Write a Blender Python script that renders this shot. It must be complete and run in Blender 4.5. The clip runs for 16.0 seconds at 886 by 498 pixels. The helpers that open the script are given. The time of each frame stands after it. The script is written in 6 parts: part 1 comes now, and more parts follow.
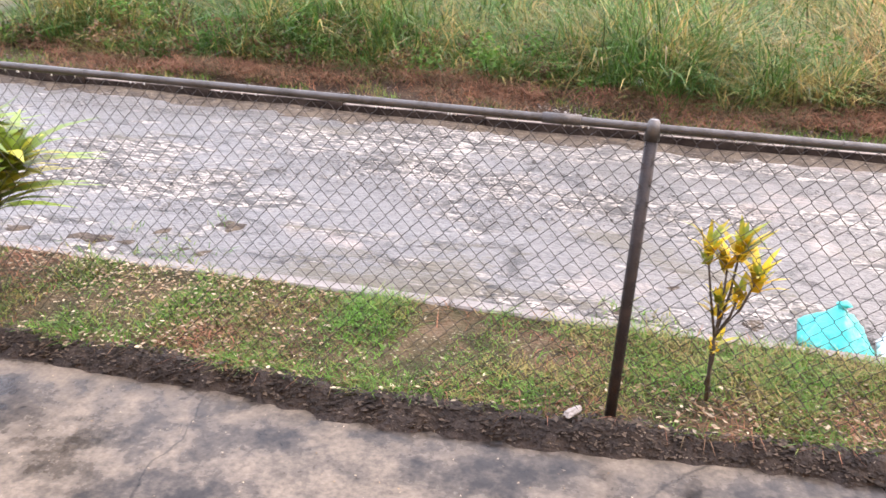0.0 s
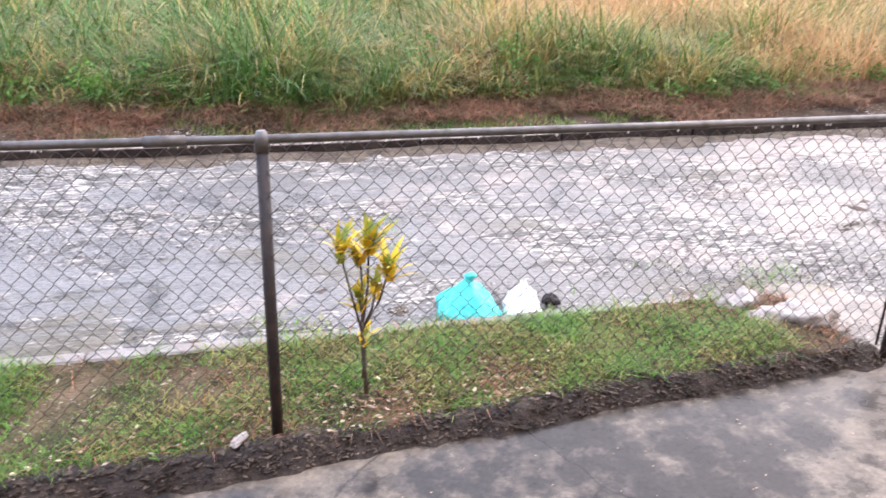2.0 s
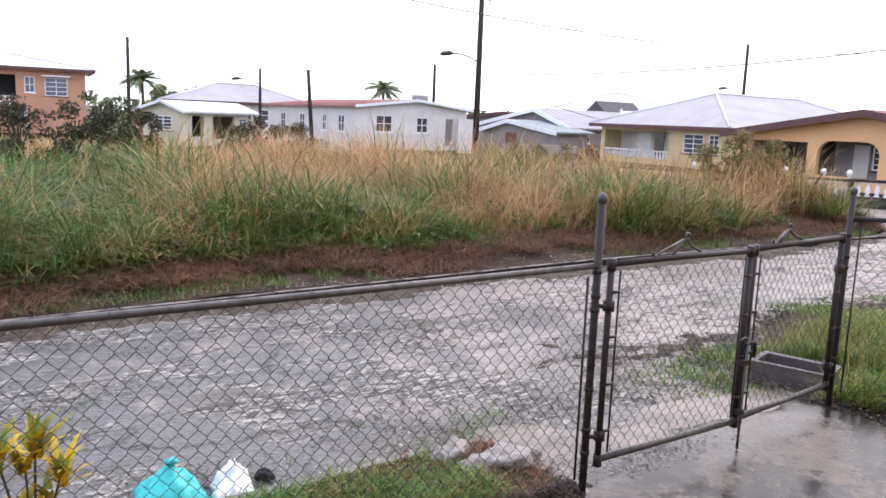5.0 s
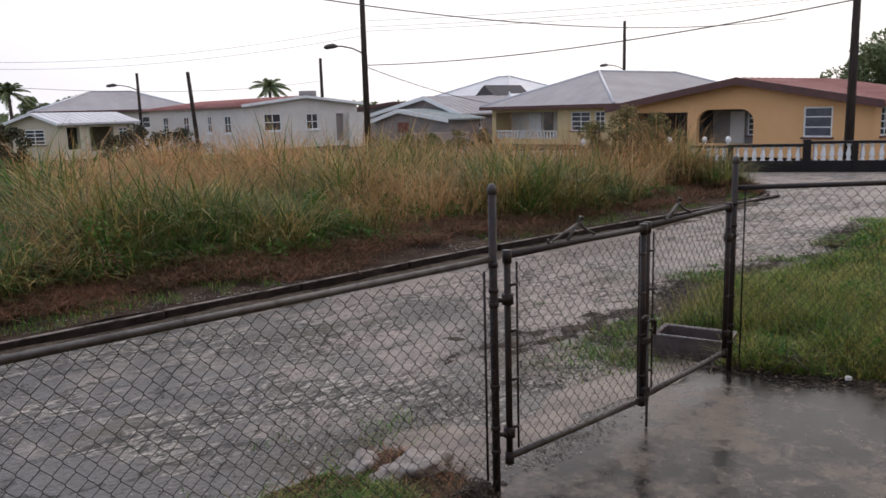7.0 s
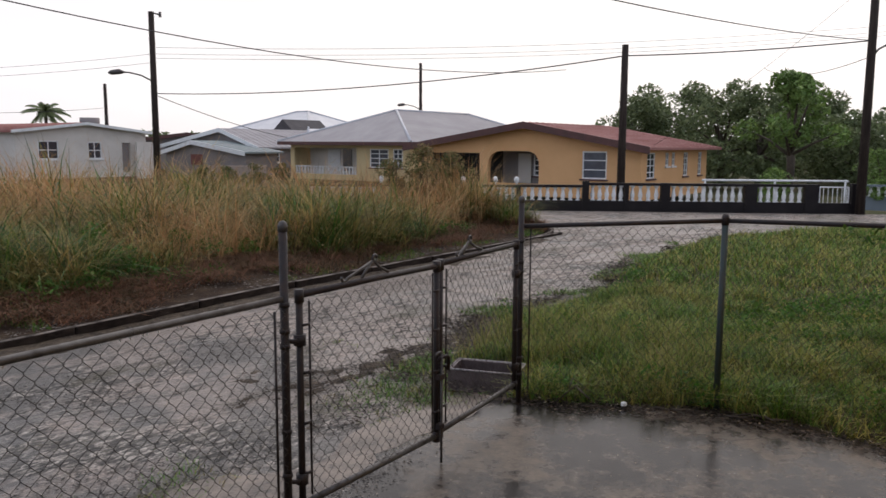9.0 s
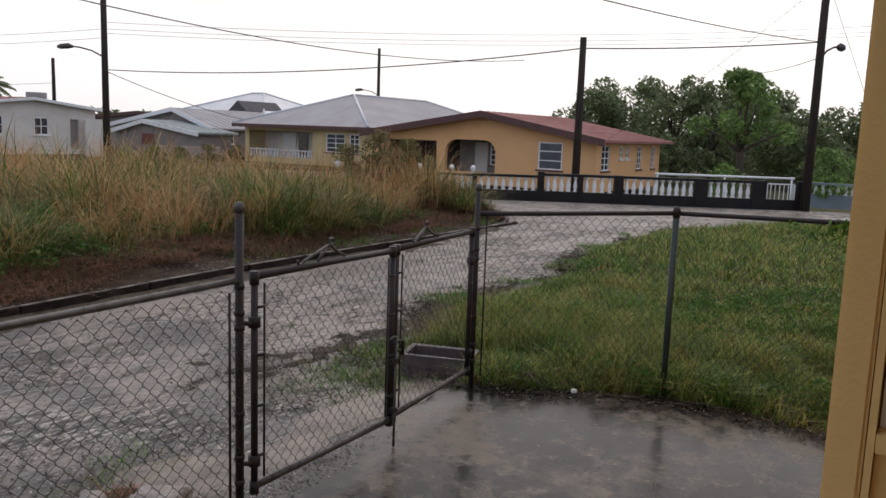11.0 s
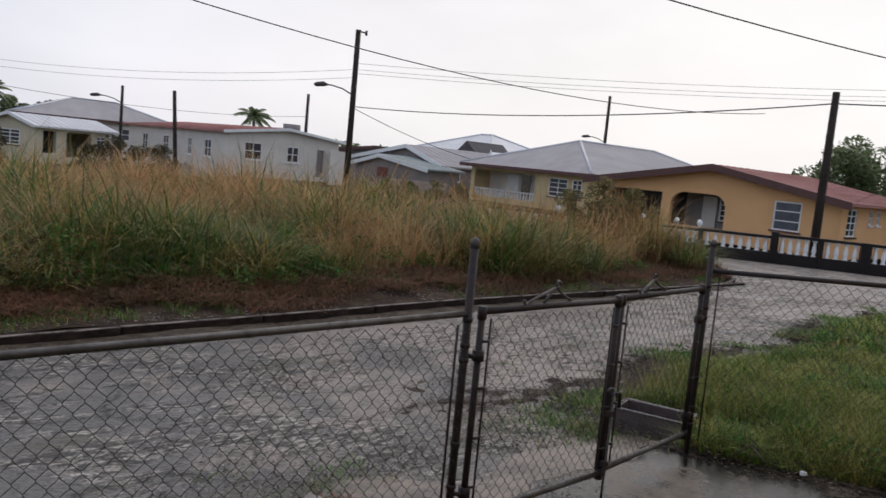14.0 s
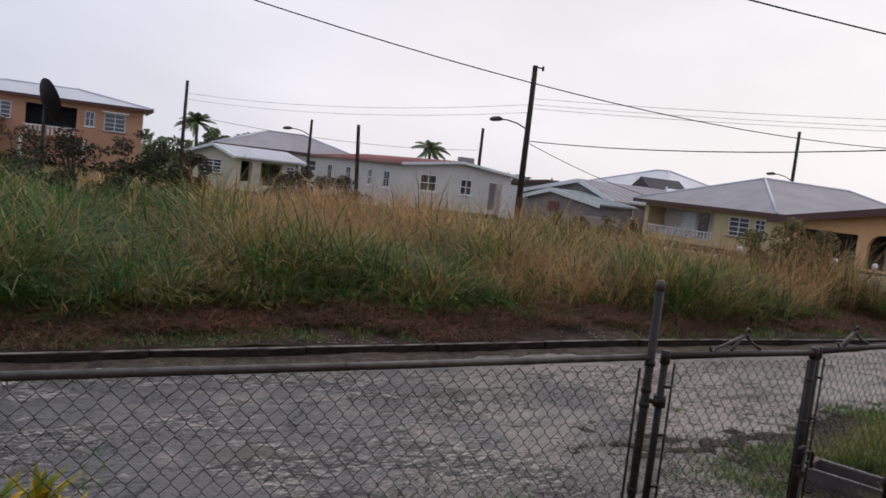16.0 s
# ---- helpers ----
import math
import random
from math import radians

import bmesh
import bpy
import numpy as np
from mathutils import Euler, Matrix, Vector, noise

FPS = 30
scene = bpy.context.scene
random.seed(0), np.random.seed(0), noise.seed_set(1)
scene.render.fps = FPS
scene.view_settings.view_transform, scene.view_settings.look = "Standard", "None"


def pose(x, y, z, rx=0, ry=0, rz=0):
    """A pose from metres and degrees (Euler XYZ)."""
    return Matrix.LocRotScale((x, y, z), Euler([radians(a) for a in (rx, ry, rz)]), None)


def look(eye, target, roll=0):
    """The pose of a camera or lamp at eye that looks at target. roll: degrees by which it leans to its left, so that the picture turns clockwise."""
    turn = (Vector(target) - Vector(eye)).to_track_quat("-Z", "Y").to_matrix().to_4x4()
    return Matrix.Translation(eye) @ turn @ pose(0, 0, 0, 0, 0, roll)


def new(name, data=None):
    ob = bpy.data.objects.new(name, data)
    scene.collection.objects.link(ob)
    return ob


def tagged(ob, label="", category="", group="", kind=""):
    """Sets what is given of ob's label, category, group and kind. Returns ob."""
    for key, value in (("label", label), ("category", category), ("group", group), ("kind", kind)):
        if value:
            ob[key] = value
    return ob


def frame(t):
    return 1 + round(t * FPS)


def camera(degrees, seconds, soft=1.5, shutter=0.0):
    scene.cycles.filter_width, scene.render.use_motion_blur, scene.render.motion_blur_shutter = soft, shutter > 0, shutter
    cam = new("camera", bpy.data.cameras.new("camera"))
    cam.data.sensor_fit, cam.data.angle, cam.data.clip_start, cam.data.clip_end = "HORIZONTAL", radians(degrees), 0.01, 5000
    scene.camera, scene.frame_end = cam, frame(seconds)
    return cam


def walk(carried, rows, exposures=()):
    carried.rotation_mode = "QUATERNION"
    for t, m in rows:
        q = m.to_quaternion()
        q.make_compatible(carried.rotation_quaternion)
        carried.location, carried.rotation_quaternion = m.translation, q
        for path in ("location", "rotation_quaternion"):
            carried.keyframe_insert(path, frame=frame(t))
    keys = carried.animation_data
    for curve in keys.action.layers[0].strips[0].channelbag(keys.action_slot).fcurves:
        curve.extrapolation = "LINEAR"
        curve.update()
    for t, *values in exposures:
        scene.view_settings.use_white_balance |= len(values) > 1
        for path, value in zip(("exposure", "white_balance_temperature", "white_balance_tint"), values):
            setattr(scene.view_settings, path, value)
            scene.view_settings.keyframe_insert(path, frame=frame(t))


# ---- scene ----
cam = camera(58.1, 16.0, 1.5, 0.25)
PATH = [
    (0, (-3.368, -3.286, 1.949), (-3.767, -1.483, 1.18), 2.9),
    (0.5, (-3.355, -3.281, 1.955), (-3.618, -1.459, 1.173), 2.3),
    (1, (-3.318, -3.282, 1.952), (-3.358, -1.448, 1.155), 1.1),
    (1.5, (-3.29, -3.242, 1.942), (-3.075, -1.415, 1.157), 1.0),
    (2, (-3.26, -3.224, 1.938), (-2.825, -1.404, 1.23), 1.6),
    (2.5, (-3.215, -3.219, 1.938), (-2.57, -1.433, 1.31), 3.1),
    (3, (-3.188, -3.209, 1.956), (-2.395, -1.457, 1.408), 3.0),
    (3.5, (-3.188, -3.204, 1.959), (-2.263, -1.517, 1.412), 4.3),
    (4, (-3.162, -3.204, 1.958), (-2.239, -1.499, 1.469), 4.2),
    (4.5, (-3.141, -3.196, 1.99), (-2.164, -1.496, 1.599), 3.7),
    (4.7, (-3.122, -3.195, 1.995), (-2.104, -1.509, 1.648), 2.9),
    (6.8, (-2.893, -3.016, 2.021), (-1.64, -1.486, 1.727), -0.3),
    (7, (-2.895, -3.044, 2.023), (-1.63, -1.533, 1.68), -1.6),
    (7.5, (-2.902, -3.077, 2.029), (-1.51, -1.663, 1.779), -1.7),
    (8, (-2.873, -3.04, 2.017), (-1.385, -1.73, 1.748), -2.1),
    (8.5, (-2.852, -3.04, 2.034), (-1.325, -1.774, 1.779), -1.1),
    (9, (-2.812, -3.019, 2.027), (-1.2, -1.865, 1.766), 0.3),
    (9.5, (-2.818, -3.044, 2.019), (-1.156, -1.964, 1.75), 0.6),
    (9.7, (-2.81, -3.03, 2.029), (-1.13, -1.984, 1.742), 1.0),
    (11.8, (-2.859, -3.018, 2.014), (-1.212, -1.916, 1.745), 3.5),
    (12, (-2.853, -2.993, 2.02), (-1.234, -1.843, 1.784), 3.0),
    (12.5, (-2.871, -2.986, 2.025), (-1.33, -1.73, 1.812), 3.9),
    (13, (-2.888, -2.99, 2.021), (-1.396, -1.676, 1.804), 4.4),
    (13.5, (-2.89, -2.964, 2.016), (-1.454, -1.591, 1.788), 5.7),
    (14, (-2.916, -2.964, 2.011), (-1.579, -1.492, 1.795), 5.5),
    (14.5, (-2.932, -2.957, 2.015), (-1.691, -1.4, 1.824), 6.2),
    (15, (-2.962, -2.949, 2.012), (-1.782, -1.345, 1.831), 6.5),
    (15.5, (-2.986, -2.949, 2.023), (-1.879, -1.296, 1.819), 6.6),
    (16, (-3.019, -2.958, 2.029), (-2.022, -1.234, 1.851), 6.6),
]
EXPOSURES = [(0, 2.5, 6900, 19), (1.5, 2.5, 6550, 18), (2.5, 2.42, 6100, 17), (3.5, 2.2, 6000, 17), (4.7, 1.78, 6100, 17), (6.4, 0.45, 6500, 13), (9.7, 0.22, 6600, 12), (12.0, 0.2, 6550, 11), (14.0, 0.05, 6400, 10), (16.0, 0.0, 6400, 13)]
walk(cam, [(t, look(eye, target, roll)) for t, eye, target, roll in PATH], EXPOSURES)

# ---- world and sun ----
world = bpy.data.worlds.new("overcast_dusk")
scene.world = world
world.use_nodes = True
wn, wl = world.node_tree.nodes, world.node_tree.links
wn.clear()
w_out = wn.new("ShaderNodeOutputWorld")
w_bg = wn.new("ShaderNodeBackground")
w_sky = wn.new("ShaderNodeTexSky")
w_sky.sky_type = "NISHITA"
w_sky.sun_disc = False
w_sky.sun_elevation, w_sky.sun_rotation = radians(57), radians(67)
w_sky.air_density, w_sky.dust_density = 1.0, 4.0
w_tc = wn.new("ShaderNodeTexCoord")
w_dot = wn.new("ShaderNodeVectorMath")
w_dot.operation = "DOT_PRODUCT"
w_dot.inputs[1].default_value = (0.95, 0.30, 0.0)
w_ramp = wn.new("ShaderNodeValToRGB")
w_ramp.color_ramp.elements[0].position, w_ramp.color_ramp.elements[0].color = 0.56, (0.60, 0.665, 0.80, 1)
w_ramp.color_ramp.elements[1].position, w_ramp.color_ramp.elements[1].color = 0.985, (1.0, 0.955, 0.93, 1)
w_mid = w_ramp.color_ramp.elements.new(0.80)
w_mid.color = (0.88, 0.86, 0.90, 1)
w_noise = wn.new("ShaderNodeTexNoise")
w_noise.inputs["Scale"].default_value, w_noise.inputs["Detail"].default_value = 2.2, 4.0
w_map = wn.new("ShaderNodeMapping")
w_map.inputs["Scale"].default_value = (1.0, 1.0, 3.0)
w_cl = wn.new("ShaderNodeMapRange")
w_cl.inputs["From Min"].default_value, w_cl.inputs["From Max"].default_value = 0.3, 0.7
w_cl.inputs["To Min"].default_value, w_cl.inputs["To Max"].default_value = 0.90, 1.06
w_mul = wn.new("ShaderNodeMix")
w_mul.data_type, w_mul.blend_type = "RGBA", "MULTIPLY"
w_mul.inputs["Factor"].default_value = 1.0
w_sc = wn.new("ShaderNodeMix")
w_sc.data_type, w_sc.blend_type = "RGBA", "MIX"
w_sc.inputs["Factor"].default_value = 0.012
wl.new(w_tc.outputs["Generated"], w_dot.inputs[0])
w_half = wn.new("ShaderNodeMapRange")
w_half.inputs["From Min"].default_value, w_half.inputs["From Max"].default_value = -1.0, 1.0
wl.new(w_dot.outputs["Value"], w_half.inputs["Value"])
wl.new(w_half.outputs["Result"], w_ramp.inputs["Fac"])
wl.new(w_tc.outputs["Generated"], w_map.inputs["Vector"])
wl.new(w_map.outputs["Vector"], w_noise.inputs["Vector"])
wl.new(w_noise.outputs["Fac"], w_cl.inputs["Value"])
wl.new(w_ramp.outputs["Color"], w_mul.inputs["A"])
wl.new(w_cl.outputs["Result"], w_mul.inputs["B"])
wl.new(w_mul.outputs["Result"], w_sc.inputs["A"])
wl.new(w_sky.outputs["Color"], w_sc.inputs["B"])
wl.new(w_sc.outputs["Result"], w_bg.inputs["Color"])
w_bg.inputs["Strength"].default_value = 0.95
wl.new(w_bg.outputs["Background"], w_out.inputs["Surface"])
sun = new("sun", bpy.data.lights.new("sun", "SUN"))
sun.data.energy, sun.data.angle, sun.data.color = 0.5, radians(40), (1.0, 0.93, 0.86)
sun.matrix_world = look((14, 6, 24), (0, 0, 0))


# ---- materials ----
def material(name, base, rough=0.7, metal=0.0, second=None, scale=3.0, detail=5.0, lo=0.35, hi=0.65, bump=0.0, bump_scale=40.0,
             rough2=None, island=0.0, spec=0.5, grain=0.65, speck=None, speck_scale=30.0, speck_at=0.68, stretch=None):
    """A surface with a broad stain pattern, a fine grain in the relief and a speckle."""
    m = bpy.data.materials.new(name)
    m.use_nodes = True
    n, l = m.node_tree.nodes, m.node_tree.links
    b = n["Principled BSDF"]
    b.inputs["Roughness"].default_value, b.inputs["Metallic"].default_value = rough, metal
    b.inputs["Specular IOR Level"].default_value = spec
    tc = n.new("ShaderNodeTexCoord")
    vec = tc.outputs["Object"]
    if stretch:
        mp = n.new("ShaderNodeMapping")
        mp.inputs["Scale"].default_value = stretch
        l.new(vec, mp.inputs["Vector"])
        vec = mp.outputs["Vector"]
    no = n.new("ShaderNodeTexNoise")
    no.inputs["Scale"].default_value, no.inputs["Detail"].default_value, no.inputs["Roughness"].default_value = scale, detail, grain
    l.new(vec, no.inputs["Vector"])
    mr = n.new("ShaderNodeMapRange")
    mr.inputs["From Min"].default_value, mr.inputs["From Max"].default_value = lo, hi
    l.new(no.outputs["Fac"], mr.inputs["Value"])
    mx = n.new("ShaderNodeMix")
    mx.data_type = "RGBA"
    mx.inputs["A"].default_value = (*base, 1)
    mx.inputs["B"].default_value = (*(second or [c * 0.75 for c in base]), 1)
    l.new(mr.outputs["Result"], mx.inputs["Factor"])
    col = mx.outputs["Result"]
    if speck:
        n2 = n.new("ShaderNodeTexNoise")
        n2.inputs["Scale"].default_value, n2.inputs["Detail"].default_value = speck_scale, 3.0
        l.new(vec, n2.inputs["Vector"])
        r2 = n.new("ShaderNodeMapRange")
        r2.inputs["From Min"].default_value, r2.inputs["From Max"].default_value = speck_at - 0.04, speck_at + 0.04
        l.new(n2.outputs["Fac"], r2.inputs["Value"])
        m2 = n.new("ShaderNodeMix")
        m2.data_type = "RGBA"
        l.new(r2.outputs["Result"], m2.inputs["Factor"])
        l.new(col, m2.inputs["A"])
        m2.inputs["B"].default_value = (*speck, 1)
        col = m2.outputs["Result"]
    if island:
        ge = n.new("ShaderNodeNewGeometry")
        hv = n.new("ShaderNodeHueSaturation")
        ri = n.new("ShaderNodeMapRange")
        ri.inputs["To Min"].default_value, ri.inputs["To Max"].default_value = 1 - island, 1 + island
        l.new(ge.outputs["Random Per Island"], ri.inputs["Value"])
        l.new(ri.outputs["Result"], hv.inputs["Value"])
        l.new(col, hv.inputs["Color"])
        col = hv.outputs["Color"]
    l.new(col, b.inputs["Base Color"])
    if rough2 is not None:
        rr = n.new("ShaderNodeMapRange")
        rr.inputs["From Min"].default_value, rr.inputs["From Max"].default_value = lo, hi
        rr.inputs["To Min"].default_value, rr.inputs["To Max"].default_value = rough, rough2
        l.new(no.outputs["Fac"], rr.inputs["Value"])
        l.new(rr.outputs["Result"], b.inputs["Roughness"])
    if bump:
        n3 = n.new("ShaderNodeTexNoise")
        n3.inputs["Scale"].default_value, n3.inputs["Detail"].default_value = bump_scale, 4.0
        l.new(vec, n3.inputs["Vector"])
        bp = n.new("ShaderNodeBump")
        bp.inputs["Strength"].default_value, bp.inputs["Distance"].default_value = bump, 0.02
        l.new(n3.outputs["Fac"], bp.inputs["Height"])
        l.new(bp.outputs["Normal"], b.inputs["Normal"])
    return m


def blade_material(name, green, other, patch=0.5, rough=0.55, spread=0.4, patch_scale=1.5, drift=0.0):
    """Leaves that differ from blade to blade, in patches of two hues."""
    m = bpy.data.materials.new(name)
    m.use_nodes = True
    n, l = m.node_tree.nodes, m.node_tree.links
    b = n["Principled BSDF"]
    b.inputs["Roughness"].default_value = rough
    b.inputs["Specular IOR Level"].default_value = 0.3
    tc, no, ge = n.new("ShaderNodeTexCoord"), n.new("ShaderNodeTexNoise"), n.new("ShaderNodeNewGeometry")
    no.inputs["Scale"].default_value, no.inputs["Detail"].default_value = patch_scale, 3.0
    l.new(tc.outputs["Object"], no.inputs["Vector"])
    ad = n.new("ShaderNodeMath")
    ad.operation = "MULTIPLY_ADD"
    ad.inputs[1].default_value, ad.inputs[2].default_value = 0.45, patch - 0.72
    l.new(ge.outputs["Random Per Island"], ad.inputs[0])
    su = n.new("ShaderNodeMath")
    su.operation = "ADD"
    fac = no.outputs["Fac"]
    if drift:
        xyz, dm, da = n.new("ShaderNodeSeparateXYZ"), n.new("ShaderNodeMapRange"), n.new("ShaderNodeMath")
        l.new(tc.outputs["Object"], xyz.inputs["Vector"])
        dm.inputs["From Min"].default_value, dm.inputs["From Max"].default_value = -5.0, 5.0
        dm.inputs["To Min"].default_value, dm.inputs["To Max"].default_value = -drift, 0.0
        l.new(xyz.outputs["X"], dm.inputs["Value"])
        l.new(fac, da.inputs[0])
        l.new(dm.outputs["Result"], da.inputs[1])
        fac = da.outputs[0]
    l.new(fac, su.inputs[0])
    l.new(ad.outputs[0], su.inputs[1])
    mr = n.new("ShaderNodeMapRange")
    mr.inputs["From Min"].default_value, mr.inputs["From Max"].default_value = 0.35, 0.62
    l.new(su.outputs[0], mr.inputs["Value"])
    mx = n.new("ShaderNodeMix")
    mx.data_type = "RGBA"
    mx.inputs["A"].default_value, mx.inputs["B"].default_value = (*green, 1), (*other, 1)
    l.new(mr.outputs["Result"], mx.inputs["Factor"])
    hv, ri = n.new("ShaderNodeHueSaturation"), n.new("ShaderNodeMapRange")
    wh = n.new("ShaderNodeTexWhiteNoise")
    wh.noise_dimensions = "1D"
    l.new(ge.outputs["Random Per Island"], wh.inputs["W"])
    ri.inputs["To Min"].default_value, ri.inputs["To Max"].default_value = 1 - spread, 1 + spread
    l.new(wh.outputs["Value"], ri.inputs["Value"])
    l.new(ri.outputs["Result"], hv.inputs["Value"])
    l.new(mx.outputs["Result"], hv.inputs["Color"])
    l.new(hv.outputs["Color"], b.inputs["Base Color"])
    tr, ms = n.new("ShaderNodeBsdfTranslucent"), n.new("ShaderNodeMixShader")
    l.new(hv.outputs["Color"], tr.inputs["Color"])
    ms.inputs["Fac"].default_value = 0.3
    l.new(b.outputs["BSDF"], ms.inputs[1])
    l.new(tr.outputs["BSDF"], ms.inputs[2])
    l.new(ms.outputs["Shader"], n["Material Output"].inputs["Surface"])
    return m


def road_material():
    """Worn, wet asphalt broken into pale blocks and dark gaps, with sandy and mossy patches."""
    m = bpy.data.materials.new("worn_wet_asphalt")
    m.use_nodes = True
    n, l = m.node_tree.nodes, m.node_tree.links
    b = n["Principled BSDF"]
    b.inputs["Specular IOR Level"].default_value = 0.42
    tc = n.new("ShaderNodeTexCoord")
    co = tc.outputs["Object"]

    def noise_tex(scale, detail, grain=0.6):
        q = n.new("ShaderNodeTexNoise")
        q.inputs["Scale"].default_value, q.inputs["Detail"].default_value, q.inputs["Roughness"].default_value = scale, detail, grain
        l.new(co, q.inputs["Vector"])
        return q

    def span(value, lo, hi, out0=0.0, out1=1.0):
        q = n.new("ShaderNodeMapRange")
        q.inputs["From Min"].default_value, q.inputs["From Max"].default_value = lo, hi
        q.inputs["To Min"].default_value, q.inputs["To Max"].default_value = out0, out1
        l.new(value, q.inputs["Value"])
        return q.outputs["Result"]

    def blend(f, a, c, kind="MIX"):
        q = n.new("ShaderNodeMix")
        q.data_type, q.blend_type = "RGBA", kind
        for value, name in ((f, "Factor"), (a, "A"), (c, "B")):
            if isinstance(value, (tuple, float)):
                q.inputs[name].default_value = value
            else:
                l.new(value, q.inputs[name])
        return q.outputs["Result"]

    def calc(op, a, c):
        q = n.new("ShaderNodeMath")
        q.operation = op
        for i, value in enumerate((a, c)):
            if isinstance(value, float):
                q.inputs[i].default_value = value
            else:
                l.new(value, q.inputs[i])
        return q.outputs[0]

    wob = noise_tex(3.5, 8.0, 0.72)
    warp = n.new("ShaderNodeVectorMath")
    warp.operation = "MULTIPLY_ADD"
    warp.inputs[1].default_value = (0.38, 0.38, 0.0)
    l.new(wob.outputs["Color"], warp.inputs[0])
    long = n.new("ShaderNodeMapping")
    long.inputs["Scale"].default_value = (0.45, 1.0, 1.0)
    l.new(co, long.inputs["Vector"])
    l.new(long.outputs["Vector"], warp.inputs[2])

    def cells(scale, vec, feature="F1"):
        q = n.new("ShaderNodeTexVoronoi")
        q.feature = feature
        q.inputs["Scale"].default_value = scale
        l.new(vec, q.inputs["Vector"])
        return q

    def shade(q):
        sep = n.new("ShaderNodeSeparateColor")
        l.new(q.outputs["Color"], sep.inputs["Color"])
        return sep.outputs["Red"]

    stone, grit = cells(32.0, long.outputs["Vector"]), cells(80.0, co)
    slabs, cracks = cells(1.1, warp.outputs[0], "DISTANCE_TO_EDGE"), cells(6.0, warp.outputs[0], "DISTANCE_TO_EDGE")
    tilt_x = n.new("ShaderNodeSeparateXYZ")
    l.new(co, tilt_x.inputs["Vector"])
    region = noise_tex(0.7, 4.0, 0.55)
    l.new(long.outputs["Vector"], region.inputs["Vector"])
    crumble = noise_tex(3.2, 6.0, 0.66)
    l.new(long.outputs["Vector"], crumble.inputs["Vector"])
    fine = noise_tex(24.0, 3.0, 0.6)
    # smooth worn asphalt, and broken places where bare stones lie in dark gaps
    broken = calc("ADD", region.outputs["Fac"], span(crumble.outputs["Fac"], 0.3, 0.7, -0.16, 0.16))
    bare = span(broken, 0.47, 0.56)
    smooth = blend(1.0, (0.106, 0.097, 0.089, 1), span(shade(grit), 0.0, 1.0, 0.78, 1.22), "MULTIPLY")
    loose = blend(span(shade(stone), 0.25, 1.0), (0.050, 0.045, 0.039, 1), (0.44, 0.395, 0.345, 1))
    loose = blend(1.0, loose, span(shade(grit), 0.0, 1.0, 0.55, 1.45), "MULTIPLY")
    col = blend(bare, smooth, loose)
    # sand washed down from the gate end
    sand = noise_tex(0.9, 9.0, 0.66)
    sandy = calc("ADD", sand.outputs["Fac"], span(tilt_x.outputs["X"], -5.0, 4.0, -0.14, 0.12))
    col = blend(span(sandy, 0.50, 0.62, 0.0, 0.62), col, (0.360, 0.287, 0.242, 1))
    # pits, hair cracks in the broken places, and the long cracks between slabs
    col = blend(1.0, col, span(fine.outputs["Fac"], 0.36, 0.50, 0.45, 1.0), "MULTIPLY")
    pits = noise_tex(9.0, 5.0, 0.66)
    l.new(long.outputs["Vector"], pits.inputs["Vector"])
    deep = calc("ADD", pits.outputs["Fac"], span(broken, 0.40, 0.62, -0.07, 0.05))
    col = blend(span(deep, 0.56, 0.61, 0.0, 0.85), col, (0.036, 0.032, 0.028, 1))
    hair = calc("MAXIMUM", span(cracks.outputs["Distance"], 0.0, 0.050, 0.30, 1.0), span(broken, 0.40, 0.55, 1.0, 0.1))
    col = blend(1.0, col, hair, "MULTIPLY")
    gap = calc("MAXIMUM", span(slabs.outputs["Distance"], 0.0, 0.016, 0.18, 1.0), span(crumble.outputs["Fac"], 0.40, 0.50, 1.0, 0.0))
    col = blend(1.0, col, gap, "MULTIPLY")
    mud = noise_tex(1.3, 7.0, 0.66)
    l.new(long.outputs["Vector"], mud.inputs["Vector"])
    muddy = calc("ADD", mud.outputs["Fac"], span(fine.outputs["Fac"], 0.3, 0.7, -0.06, 0.06))
    muddy = calc("ADD", muddy, span(tilt_x.outputs["Y"], 1.2, 3.4, 0.05, -0.04))
    col = blend(span(muddy, 0.565, 0.61, 0.0, 0.85), col, (0.066, 0.055, 0.034, 1))
    l.new(col, b.inputs["Base Color"])
    l.new(span(bare, 0.0, 1.0, 0.34, 0.62), b.inputs["Roughness"])
    height = calc("ADD", calc("ADD", calc("MULTIPLY", shade(stone), 0.45), calc("MULTIPLY", shade(grit), 0.25)), calc("ADD", calc("MULTIPLY", gap, 0.5), fine.outputs["Fac"]))
    bp = n.new("ShaderNodeBump")
    bp.inputs["Strength"].default_value, bp.inputs["Distance"].default_value = 0.8, 0.014
    l.new(height, bp.inputs["Height"])
    l.new(bp.outputs["Normal"], b.inputs["Normal"])
    return m


